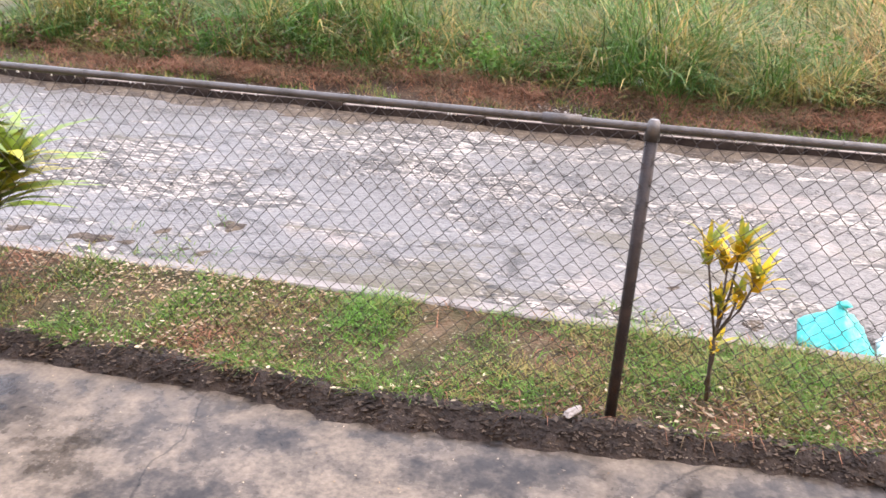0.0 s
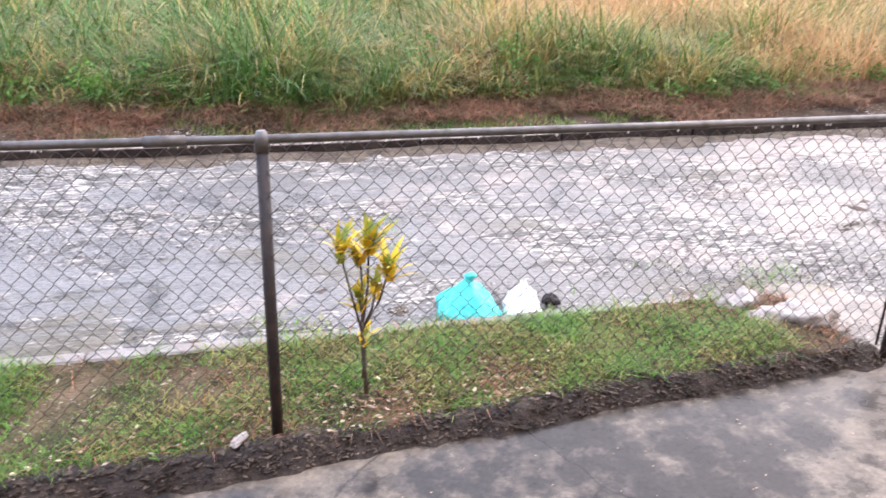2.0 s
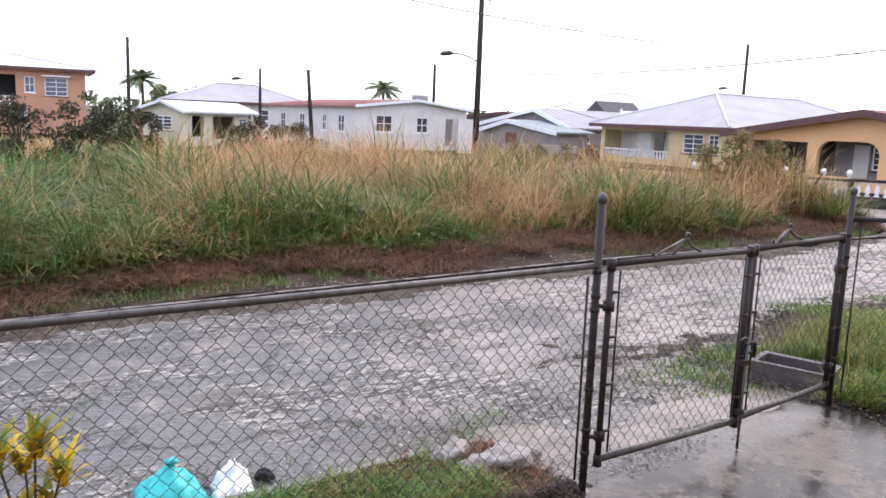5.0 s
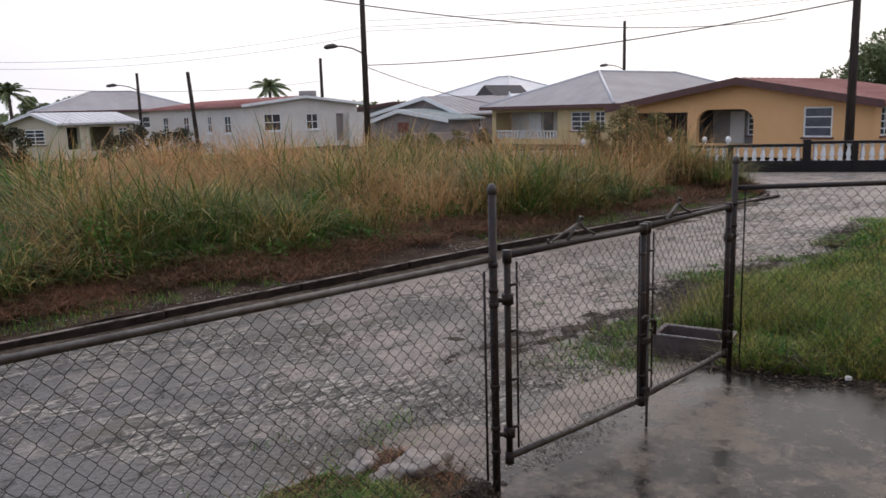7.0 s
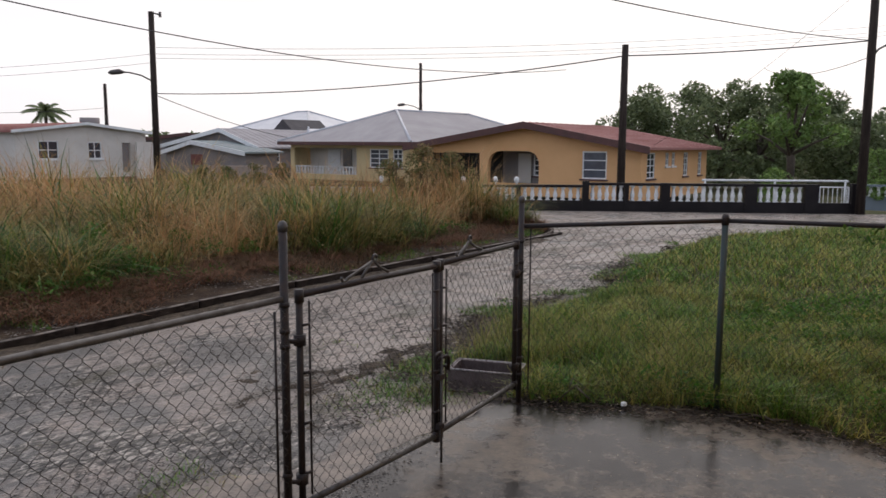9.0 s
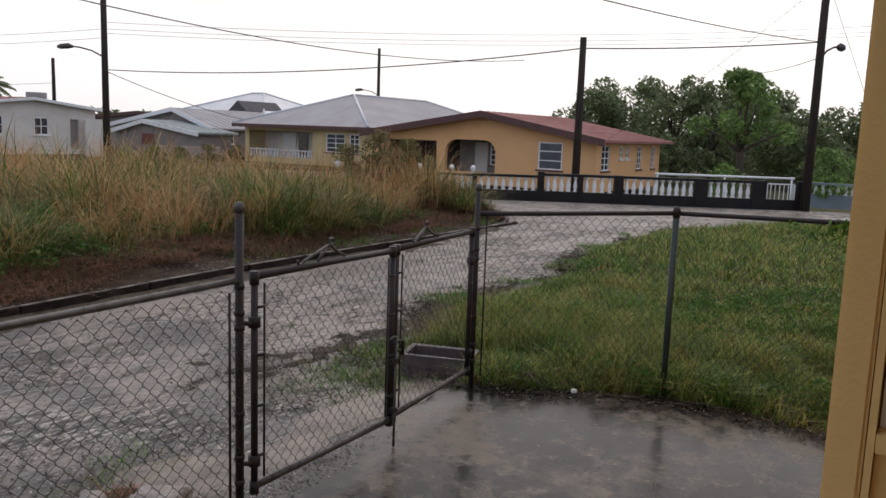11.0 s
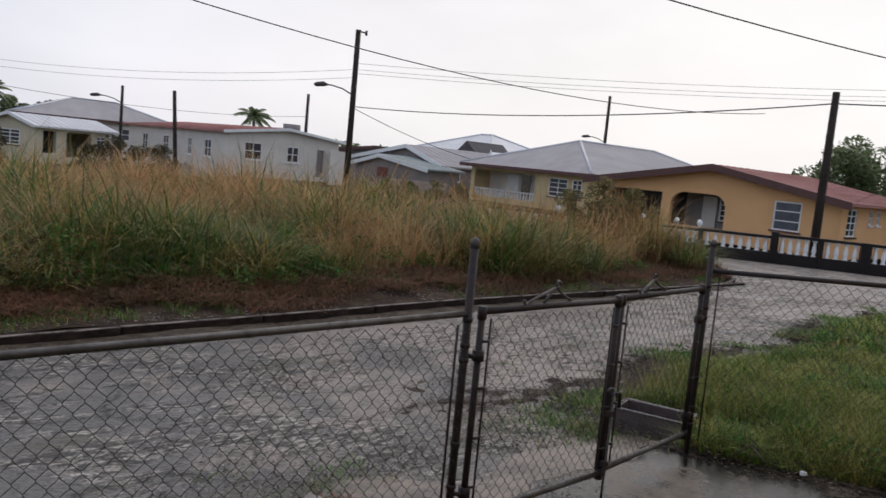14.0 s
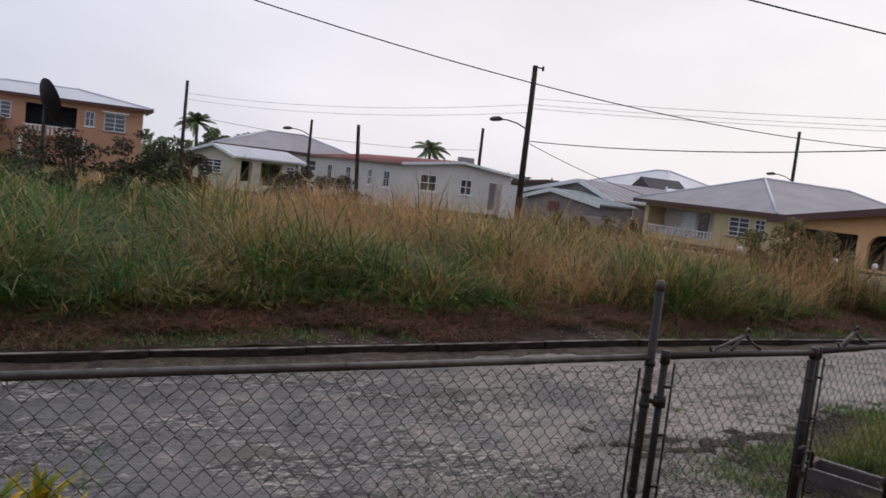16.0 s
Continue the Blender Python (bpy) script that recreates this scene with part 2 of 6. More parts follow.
def concrete_material():
    """Old driveway concrete: dark where rain stands, paler where it has drained off, with stains, grit and hair cracks."""
    m = bpy.data.materials.new("wet_concrete")
    m.use_nodes = True
    n, l = m.node_tree.nodes, m.node_tree.links
    b = n["Principled BSDF"]
    co = n.new("ShaderNodeTexCoord").outputs["Object"]

    def tex(scale, detail, grain):
        q = n.new("ShaderNodeTexNoise")
        q.inputs["Scale"].default_value, q.inputs["Detail"].default_value, q.inputs["Roughness"].default_value = scale, detail, grain
        l.new(co, q.inputs["Vector"])
        return q.outputs["Fac"]

    def span(value, lo, hi, out0=0.0, out1=1.0):
        q = n.new("ShaderNodeMapRange")
        q.inputs["From Min"].default_value, q.inputs["From Max"].default_value = lo, hi
        q.inputs["To Min"].default_value, q.inputs["To Max"].default_value = out0, out1
        l.new(value, q.inputs["Value"])
        return q.outputs["Result"]

    def mix(f, a, c, kind="MIX"):
        q = n.new("ShaderNodeMix")
        q.data_type, q.blend_type = "RGBA", kind
        for value, name in ((f, "Factor"), (a, "A"), (c, "B")):
            if isinstance(value, (tuple, float)):
                q.inputs[name].default_value = value
            else:
                l.new(value, q.inputs[name])
        return q.outputs["Result"]

    def plus(a, c):
        q = n.new("ShaderNodeMath")
        l.new(a, q.inputs[0])
        l.new(c, q.inputs[1])
        return q.outputs[0]

    xyz = n.new("ShaderNodeSeparateXYZ")
    l.new(co, xyz.inputs["Vector"])
    broad, mid, fine = tex(0.8, 5.0, 0.58), tex(4.5, 7.0, 0.64), tex(38.0, 4.0, 0.65)
    dry = plus(plus(broad, span(mid, 0.3, 0.7, -0.13, 0.13)), span(xyz.outputs["X"], -4.5, 1.0, 0.04, -0.07))
    drained = span(dry, 0.41, 0.60)
    col = mix(drained, (0.028, 0.024, 0.022, 1), (0.138, 0.112, 0.088, 1))
    col = mix(1.0, col, span(mid, 0.30, 0.62, 0.62, 1.18), "MULTIPLY")
    col = mix(1.0, col, span(fine, 0.32, 0.62, 0.70, 1.22), "MULTIPLY")
    cr, wob = n.new("ShaderNodeTexVoronoi"), n.new("ShaderNodeVectorMath")
    wob.operation = "MULTIPLY_ADD"
    wob.inputs[1].default_value = (0.25, 0.25, 0.25)
    nz = n.new("ShaderNodeTexNoise")
    nz.inputs["Scale"].default_value, nz.inputs["Detail"].default_value = 2.5, 6.0
    l.new(co, nz.inputs["Vector"])
    l.new(nz.outputs["Color"], wob.inputs[0])
    l.new(co, wob.inputs[2])
    cr.feature = "DISTANCE_TO_EDGE"
    cr.inputs["Scale"].default_value = 0.45
    l.new(wob.outputs[0], cr.inputs["Vector"])
    col = mix(1.0, col, span(cr.outputs["Distance"], 0.0, 0.004, 0.35, 1.0), "MULTIPLY")
    l.new(col, b.inputs["Base Color"])
    b.inputs["Specular IOR Level"].default_value = 0.24
    l.new(span(dry, 0.42, 0.60, 0.10, 0.46), b.inputs["Roughness"])
    bp = n.new("ShaderNodeBump")
    bp.inputs["Strength"].default_value, bp.inputs["Distance"].default_value = 0.16, 0.01
    l.new(plus(fine, mid), bp.inputs["Height"])
    l.new(bp.outputs["Normal"], b.inputs["Normal"])
    return m


M_ROAD = road_material()
M_CONC = concrete_material()
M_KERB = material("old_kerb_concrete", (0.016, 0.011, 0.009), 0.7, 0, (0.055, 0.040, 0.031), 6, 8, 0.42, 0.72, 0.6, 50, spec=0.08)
M_APRON = material("sandy_worn_concrete", (0.075, 0.060, 0.050), 0.35, 0, (0.25, 0.205, 0.17), 2.0, 13, 0.40, 0.58, 0.3, 45, 0.55, spec=0.35, grain=0.75, speck=(0.05, 0.042, 0.036), speck_scale=14, speck_at=0.66)
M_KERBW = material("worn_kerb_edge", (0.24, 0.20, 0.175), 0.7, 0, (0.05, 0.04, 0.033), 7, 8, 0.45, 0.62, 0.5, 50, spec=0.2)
M_EDGE = material("pale_concrete_edging", (0.20, 0.18, 0.168), 0.6, 0, (0.105, 0.092, 0.078), 4, 8, 0.4, 0.7, 0.5, 50)
M_SOIL = material("dark_wet_soil", (0.022, 0.016, 0.014), 0.7, 0, (0.05, 0.036, 0.028), 9, 8, 0.4, 0.65, 1.0, 45, speck=(0.22, 0.18, 0.14), speck_scale=55, speck_at=0.70, spec=0.2)
M_LAWN = material("lawn_soil", (0.040, 0.038, 0.018), 0.9, 0, (0.115, 0.080, 0.050), 3.5, 9, 0.4, 0.62, 1.0, 50, spec=0.12, speck=(0.30, 0.27, 0.20), speck_scale=42, speck_at=0.66)
M_THATCH = material("mown_verge_soil", (0.040, 0.026, 0.019), 0.85, 0, (0.080, 0.055, 0.036), 2, 8, 0.4, 0.62, 1.0, 40, spec=0.1)
M_FIELD = material("field_soil", (0.06, 0.07, 0.03), 0.9, 0, (0.10, 0.085, 0.05), 1, 6, 0.4, 0.6, 0.8, 20, spec=0.1)
M_STEEL = material("weathered_galvanised_pipe", (0.080, 0.073, 0.070), 0.36, 0.3, (0.05, 0.042, 0.038), 12, 6, 0.45, 0.65, 0.2, 120, 0.6)
M_STEELD = material("dark_painted_pipe", (0.022, 0.017, 0.018), 0.45, 0.0, (0.045, 0.030, 0.026), 14, 6, 0.45, 0.65, 0.25, 120, 0.65, spec=0.3)
M_GREENP = material("green_painted_pipe", (0.025, 0.042, 0.042), 0.42, 0.1, (0.045, 0.05, 0.047), 14, 6, 0.45, 0.65, 0.25, 120, 0.6)
M_WIRE = material("rusty_galvanised_wire", (0.05, 0.042, 0.04), 0.5, 0.3, (0.035, 0.026, 0.022), 20, 4, 0.4, 0.6)
M_CABLE = material("black_cable", (0.03, 0.03, 0.032), 0.6)
M_CABLEF = material("grey_cable", (0.30, 0.30, 0.32), 0.6)
M_WOODP = material("tarred_wooden_pole", (0.028, 0.020, 0.017), 0.8, 0, (0.055, 0.040, 0.032), 3, 6, 0.4, 0.65, 0.5, 30, spec=0.2, stretch=(6, 6, 0.5))
M_CREAM = material("cream_render", (0.62, 0.48, 0.26), 0.75, 0, (0.53, 0.41, 0.23), 1.2, 6, 0.4, 0.7, 0.25, 40)
M_WHITEW = material("white_render", (0.68, 0.63, 0.58), 0.75, 0, (0.58, 0.535, 0.49), 0.8, 6, 0.4, 0.7, 0.2, 40)
M_GREYW = material("grey_render", (0.25, 0.22, 0.215), 0.8, 0, (0.20, 0.175, 0.17), 0.8, 6, 0.4, 0.7, 0.2, 40)
M_PALEW = material("pale_yellow_render", (0.57, 0.51, 0.39), 0.8, 0, (0.48, 0.43, 0.33), 0.8, 6, 0.4, 0.7, 0.2, 40)
M_ORANGEW = material("orange_render", (0.52, 0.27, 0.16), 0.8, 0, (0.45, 0.23, 0.14), 0.8, 6, 0.4, 0.7, 0.2, 40)
M_WHITE = material("white_paint", (0.78, 0.78, 0.78), 0.5, 0, (0.66, 0.66, 0.66), 4, 5, 0.45, 0.7)
M_TRIMD = material("dark_red_fascia", (0.12, 0.045, 0.04), 0.5, 0, (0.08, 0.035, 0.03), 3, 5)
M_BLACKP = material("black_gloss_paint", (0.013, 0.010, 0.011), 0.55, 0, (0.022, 0.018, 0.018), 2, 5, 0.4, 0.7, 0.2, 30, spec=0.2)
M_ROOFG = material("grey_sheet_roof", (0.300, 0.275, 0.280), 0.7, 0.0, (0.37, 0.345, 0.345), 0.8, 9, 0.35, 0.65, 0.1, 20, spec=0.25, stretch=(1, 0.4, 1))
M_ROOFR = material("red_sheet_roof", (0.29, 0.115, 0.098), 0.7, 0.0, (0.38, 0.185, 0.165), 1.4, 8, 0.35, 0.65, 0.1, 20, spec=0.3, stretch=(1, 0.3, 1))
M_ROOFW = material("pale_sheet_roof", (0.50, 0.50, 0.53), 0.4, 0.15, (0.60, 0.60, 0.62), 0.8, 5, 0.35, 0.65, 0.1, 20)
M_ROOFT = material("teal_sheet_roof", (0.235, 0.275, 0.27), 0.65, 0.0, (0.29, 0.31, 0.305), 0.8, 7, spec=0.25)
M_WALLN = material("yellow_ochre_render", (0.80, 0.52, 0.20), 0.75, 0, (0.72, 0.46, 0.17), 1.2, 7, 0.4, 0.7, 0.2, 60)
M_SLATE = material("dark_slate_boards", (0.085, 0.075, 0.078), 0.8, 0, (0.06, 0.054, 0.056), 2, 5)
M_OCHRE = material("orange_ochre_render", (0.76, 0.43, 0.205), 0.8, 0, (0.69, 0.38, 0.17), 0.7, 8, 0.4, 0.7, 0.2, 40)
M_PINKW = material("pink_beige_render", (0.46, 0.36, 0.31), 0.8, 0, (0.37, 0.29, 0.25), 1.2, 7, 0.4, 0.7, 0.2, 40)
M_BLUEW = material("blue_grey_render", (0.20, 0.235, 0.27), 0.8, 0, (0.16, 0.19, 0.215), 1.2, 7, 0.4, 0.7, 0.2, 40)
# near-black paint for the shade inside the houses
M_ROOMSHADE = material("room_shade", (0.03, 0.03, 0.035), 0.8)
M_DOOR = material("red_brown_shutter", (0.20, 0.06, 0.05), 0.6)
M_GLASS = material("window_glass", (0.035, 0.04, 0.05), 0.08, 0, (0.05, 0.055, 0.07), 1.0, 3, spec=0.9)
M_LOUVRE = material("grey_glass_louvre", (0.06, 0.065, 0.085), 0.15, 0, (0.09, 0.10, 0.125), 2, 3, spec=0.8)
M_BARK = material("tree_bark", (0.10, 0.075, 0.055), 0.85, 0, (0.06, 0.045, 0.035), 5, 6, 0.4, 0.6, 0.8, 30)
M_TEAL = material("teal_plastic_bag", (0.015, 0.40, 0.37), 0.3, 0, (0.04, 0.58, 0.57), 7, 5, 0.35, 0.65, 1.0, 13)
M_WBAG = material("white_plastic_bag", (0.80, 0.80, 0.82), 0.35, 0, (0.70, 0.71, 0.74), 4, 5, 0.35, 0.65, 0.6, 22)
M_STONE = material("pale_limestone", (0.31, 0.275, 0.25), 0.75, 0, (0.20, 0.17, 0.15), 9, 6, 0.4, 0.65, 0.8, 30)
M_TROUGH = material("dark_plastic_trough", (0.060, 0.044, 0.047), 0.55, 0, (0.10, 0.074, 0.074), 6, 5)
M_TROUGHRIM = material("pale_worn_rim", (0.30, 0.27, 0.26), 0.5, 0, (0.20, 0.18, 0.18), 9, 5)
G_FIELD = blade_material("tall_green_grass", (0.052, 0.124, 0.021), (0.33, 0.235, 0.082), 0.455, patch_scale=1.3, drift=0.10, spread=0.7)
G_WEED = blade_material("broad_weed_leaves", (0.055, 0.150, 0.022), (0.11, 0.19, 0.035), 0.45)
G_DEAD = blade_material("dead_brown_weeds", (0.085, 0.050, 0.030), (0.20, 0.115, 0.058), 0.45)
G_STRAW = blade_material("dry_straw_grass", (0.50, 0.265, 0.122), (0.46, 0.325, 0.155), 0.46, 0.7, 0.5, 0.6)
G_TUFT = blade_material("pale_lawn_tufts", (0.15, 0.20, 0.04), (0.33, 0.28, 0.10), 0.5, 0.7)
G_THATCH = blade_material("cut_brown_grass", (0.215, 0.100, 0.058), (0.105, 0.074, 0.038), 0.45, 0.8, patch_scale=1.6, spread=0.65)
G_LAWN = blade_material("lawn_grass", (0.090, 0.175, 0.024), (0.33, 0.285, 0.075), 0.41, patch_scale=1.6, spread=0.7)
G_STRIP = blade_material("short_lawn_grass", (0.080, 0.185, 0.022), (0.25, 0.20, 0.07), 0.37, patch_scale=2.4, spread=0.6)
G_LITTER = blade_material("fallen_leaf_litter", (0.48, 0.40, 0.29), (0.26, 0.18, 0.11), 0.5, 0.8)
G_DEBRIS = blade_material("dark_soil_debris", (0.030, 0.022, 0.018), (0.13, 0.095, 0.07), 0.38, 0.7)
M_SILT = material("wet_silt", (0.036, 0.026, 0.019), 0.7, 0, (0.095, 0.072, 0.050), 7, 9, 0.42, 0.60, 0.9, 45, spec=0.15, grain=0.7, speck=(0.24, 0.21, 0.175), speck_scale=40, speck_at=0.66)
# clear drops in opaque near-white: their glint is put into the colour
M_DROP = material("water_drop_glint", (0.9, 0.9, 0.92), 0.05, 0, spec=0.8)
G_CHIPS = blade_material("crumbled_asphalt_chips", (0.37, 0.335, 0.30), (0.05, 0.045, 0.042), 0.55, 0.6)
# leaf colours lifted and greyed to carry the haze over the far trees
G_TREE = blade_material("hazy_tree_leaves", (0.13, 0.165, 0.075), (0.20, 0.235, 0.11), 0.45, patch_scale=0.35)
G_TREEL = blade_material("light_tree_leaves", (0.13, 0.215, 0.055), (0.19, 0.27, 0.075), 0.45)
G_BUSH = blade_material("dull_bush_leaves", (0.030, 0.043, 0.018), (0.060, 0.042, 0.025), 0.45)
G_BUSHG = blade_material("dull_green_bush_leaves", (0.085, 0.115, 0.032), (0.22, 0.15, 0.07), 0.52)
G_CROTON = blade_material("yellow_croton_leaves", (0.64, 0.43, 0.02), (0.20, 0.25, 0.03), 0.47, 0.4, patch_scale=14)
G_CROTONG = blade_material("green_croton_leaves", (0.16, 0.24, 0.03), (0.45, 0.38, 0.03), 0.45, 0.4)


# ---- mesh helpers ----
def box(bm, x0, x1, y0, y1, z0, z1):
    v = [bm.verts.new((x, y, z)) for z in (z0, z1) for x, y in ((x0, y0), (x1, y0), (x1, y1), (x0, y1))]
    for f in ((3, 2, 1, 0), (4, 5, 6, 7), (0, 1, 5, 4), (1, 2, 6, 5), (2, 3, 7, 6), (3, 0, 4, 7)):
        bm.faces.new([v[i] for i in f])
    return bm


def tube(bm, points, r, seg=8, caps=True):
    """A round bar along points; r is one radius or one for each point."""
    pts = [Vector(p) for p in points]
    rs = r if isinstance(r, (list, tuple)) else [r] * len(pts)
    rings = []
    for i, p in enumerate(pts):
        d = (pts[min(i + 1, len(pts) - 1)] - pts[max(i - 1, 0)]).normalized()
        a = d.cross(Vector((0, 0, 1)) if abs(d.z) < 0.9 else Vector((1, 0, 0))).normalized()
        b = d.cross(a)
        rings.append([bm.verts.new(p + rs[i] * (math.cos(k * math.tau / seg) * a + math.sin(k * math.tau / seg) * b)) for k in range(seg)])
    for u, w in zip(rings, rings[1:]):
        for k in range(seg):
            f = bm.faces.new((u[k], u[(k + 1) % seg], w[(k + 1) % seg], w[k]))
            f.smooth = True
    if caps:
        bm.faces.new(rings[0][::-1])
        bm.faces.new(rings[-1])
    return bm


def poly(bm, points, thick=0.0):
    """A flat piece, with thickness downwards."""
    top = [bm.verts.new(p) for p in points]
    bm.faces.new(top)
    if thick:
        low = [bm.verts.new((p[0], p[1], p[2] - thick)) for p in points]
        bm.faces.new(low[::-1])
        for i in range(len(top)):
            j = (i + 1) % len(top)
            bm.faces.new((top[i], low[i], low[j], top[j]))
    return bm


def part(name, bm, mat, parent=None, label=""):
    """Links a bmesh as one mesh object under a thing or a part."""
    bmesh.ops.recalc_face_normals(bm, faces=bm.faces)
    me = bpy.data.meshes.new(name)
    bm.to_mesh(me)
    bm.free()
    me.materials.append(mat)
    ob = new(name, me)
    ob.parent = parent
    return tagged(ob, label)


def raw(name, verts, faces, mat, parent=None, label="", smooth=False):
    me = bpy.data.meshes.new(name)
    me.from_pydata(verts, [], faces)
    me.materials.append(mat)
    if smooth:
        me.polygons.foreach_set("use_smooth", [True] * len(me.polygons))
    ob = new(name, me)
    ob.parent = parent
    return tagged(ob, label)


def empty(name, m, label, category, group=""):
    ob = new(name)
    ob.matrix_world = m
    return tagged(ob, label, category, group)


def B():
    return bmesh.new()


def strips(name, base, height, width, yaw, bend, mat, levels=3, parent=None, tilt=None):
    """Many grass blades in one mesh: arrays of base points, heights, widths, headings and bends."""
    n = len(height)
    cx, sx = np.cos(yaw), np.sin(yaw)
    if tilt is None:
        tilt = np.zeros(n)
    k = 2 * levels - 1
    co = np.zeros((n, k, 3), np.float32)
    for i in range(levels):
        f = i / (levels - 1)
        out = height * (bend * f ** 2 + tilt * f)
        up = height * f * (1 - 0.45 * np.minimum(bend, 1.5) * f ** 1.5)
        px, py, pz = base[:, 0] + cx * out, base[:, 1] + sx * out, base[:, 2] + up
        if i < levels - 1:
            w = width * (1 - 0.55 * f) * 0.5
            for s, j in ((-1, 2 * i), (1, 2 * i + 1)):
                co[:, j, 0], co[:, j, 1], co[:, j, 2] = px - sx * w * s, py + cx * w * s, pz
        else:
            co[:, k - 1, 0], co[:, k - 1, 1], co[:, k - 1, 2] = px, py, pz
    start = (np.arange(n) * k)[:, None]
    loops, totals = [], []
    pat = []
    for i in range(levels - 2):
        pat += [2 * i, 2 * i + 1, 2 * i + 3, 2 * i + 2]
        totals.append(4)
    pat += [k - 3, k - 2, k - 1]
    totals.append(3)
    loops = (start + np.array(pat)[None, :]).astype(np.int32).ravel()
    tot = np.tile(np.array(totals, np.int32), n)
    st = np.concatenate(([0], np.cumsum(tot)[:-1])).astype(np.int32)
    me = bpy.data.meshes.new(name)
    me.vertices.add(n * k)
    me.vertices.foreach_set("co", co.ravel())
    me.loops.add(len(loops))
    me.loops.foreach_set("vertex_index", loops)
    me.polygons.add(len(tot))
    me.polygons.foreach_set("loop_start", st)
    me.polygons.foreach_set("loop_total", tot)
    me.update(calc_edges=True)
    me.validate()
    me.materials.append(mat)
    ob = new(name, me)
    ob.parent = parent
    return ob


rng = np.random.default_rng(7)


def wave2(x, y, f, seed):
    """A smooth field of about -1 to 1."""
    r = np.random.default_rng(seed)
    s = np.zeros_like(x)
    for i in range(6):
        a, p, q = r.uniform(0, math.tau), r.uniform(0, math.tau), f * r.uniform(0.6, 1.7)
        s += np.sin((x * math.cos(a) + y * math.sin(a)) * q + p)
    return s / 3.0


# ---- the large structure ----
def relief(name, x0, x1, y0, y1, step, height, mat, label, category="", skip=None):
    """A sheet of ground with uneven height."""
    nx, ny = int((x1 - x0) / step) + 1, int((y1 - y0) / step) + 1
    xs, ys = np.meshgrid(np.linspace(x0, x1, nx), np.linspace(y0, y1, ny))
    zs = height(xs, ys)
    verts = np.stack([xs, ys, zs], -1).reshape(-1, 3).tolist()
    faces = []
    for j in range(ny - 1):
        for i in range(nx - 1):
            a = j * nx + i
            if skip is None or not skip(xs[j, i], ys[j, i]):
                faces.append((a, a + 1, a + nx + 1, a + nx))
    return tagged(raw(name, verts, faces, mat, None, "", True), label, category or "ground", "", "structure")


ground = tagged(part("ground", poly(B(), [(-600, -600, -0.6), (600, -600, -0.6), (600, 600, -0.6), (-600, 600, -0.6)]), M_FIELD),
                "flat grassy ground that reaches the horizon", "ground", "", "structure")
def tilt_road(x, y):
    """The road falls gently towards -x."""
    return 0.014 * np.clip(x - 6, -9.0, 0) * (0.42 + 0.58 * np.clip((y - 0.9) / 5.2, 0, 1))


def crown(x, y):
    return -0.065 * np.clip((y - 4.3) / 1.6, 0, 1) * np.clip((13.5 - x) / 4, 0, 1)


def flat_end(x):
    return np.clip((14 - x) / 2, 0, 1)


def tilt_lot(x):
    return 0.045 * np.clip(x, -3.6, 0) + 0.012 * np.clip(x + 3.6, -4, 0)


# the asphalt: the road, its crumbled near part and the crossing street
road = relief("road", -14, 14, 0.86, 6.12, 0.07,
              lambda x, y: tilt_road(x, y) + crown(x, y) - 0.205 + flat_end(x) * (0.012 * wave2(x, y, 2.2, 3) + 0.007 * wave2(x, y, 9, 5) + 0.005 * wave2(x, y, 24, 8)), M_ROAD,
              "worn wet grey asphalt road with crumbled patches", "road")
part("road_far_end", poly(B(), [(-80, 0.86, -0.33), (-14, 0.86, -0.325), (-14, 6.12, -0.485), (-80, 6.12, -0.49)]), M_ROAD, road)
part("street_corner", poly(B(), [(14, 0.86, -0.206), (22.5, -2.6, -0.206), (26.0, -6.0, -0.206), (29.2, -3.2, -0.206), (21.9, 8.9, -0.206), (15.2, 20.0, -0.206),
                                 (9.5, 29.6, -0.206), (4.9, 27.0, -0.206), (16.6, 10.6, -0.206), (17.2, 8.6, -0.206), (16.2, 6.9, -0.206), (14, 6.12, -0.206)]), M_ROAD, road)
def drive_h(x, y):
    """The driveway, and its worn end that slopes down through the gate."""
    out = np.clip(y, 0, 2)
    broken = np.clip((y - 0.42 + 0.14 * wave2(x, y, 3, 18) + 0.07 * wave2(x, y, 11, 19)) / 0.25, 0, 1)
    return tilt_lot(x) * np.clip(1 - out / 0.3, 0, 1) - 0.118 + 0.006 * wave2(x, y, 1.1, 2) + 0.0025 * wave2(x, y, 5, 16) - 0.10 * (out / 1.1) ** 1.5 - 0.06 * broken


driveway = relief("driveway", -14, 3.56, -9, 0.9, 0.09, drive_h, M_CONC,
                  "wet stained concrete driveway with shallow puddles", "driveway", lambda x, y: y > 0 and (x < -0.42 * y + 0.05 or x > 2.9))
ap = relief("apron", -0.7, 2.95, -0.1, 1.7, 0.1, lambda x, y: -0.121 - 0.10 * np.clip(y / 1.1, 0, 1) ** 1.5 - 0.14 * np.clip((y - 0.95 + 0.25 * wave2(x, y, 3.5, 17)) / 0.7, 0, 1), M_APRON,
            "worn concrete apron between gate and road", "driveway", lambda x, y: x < -0.42 * y)


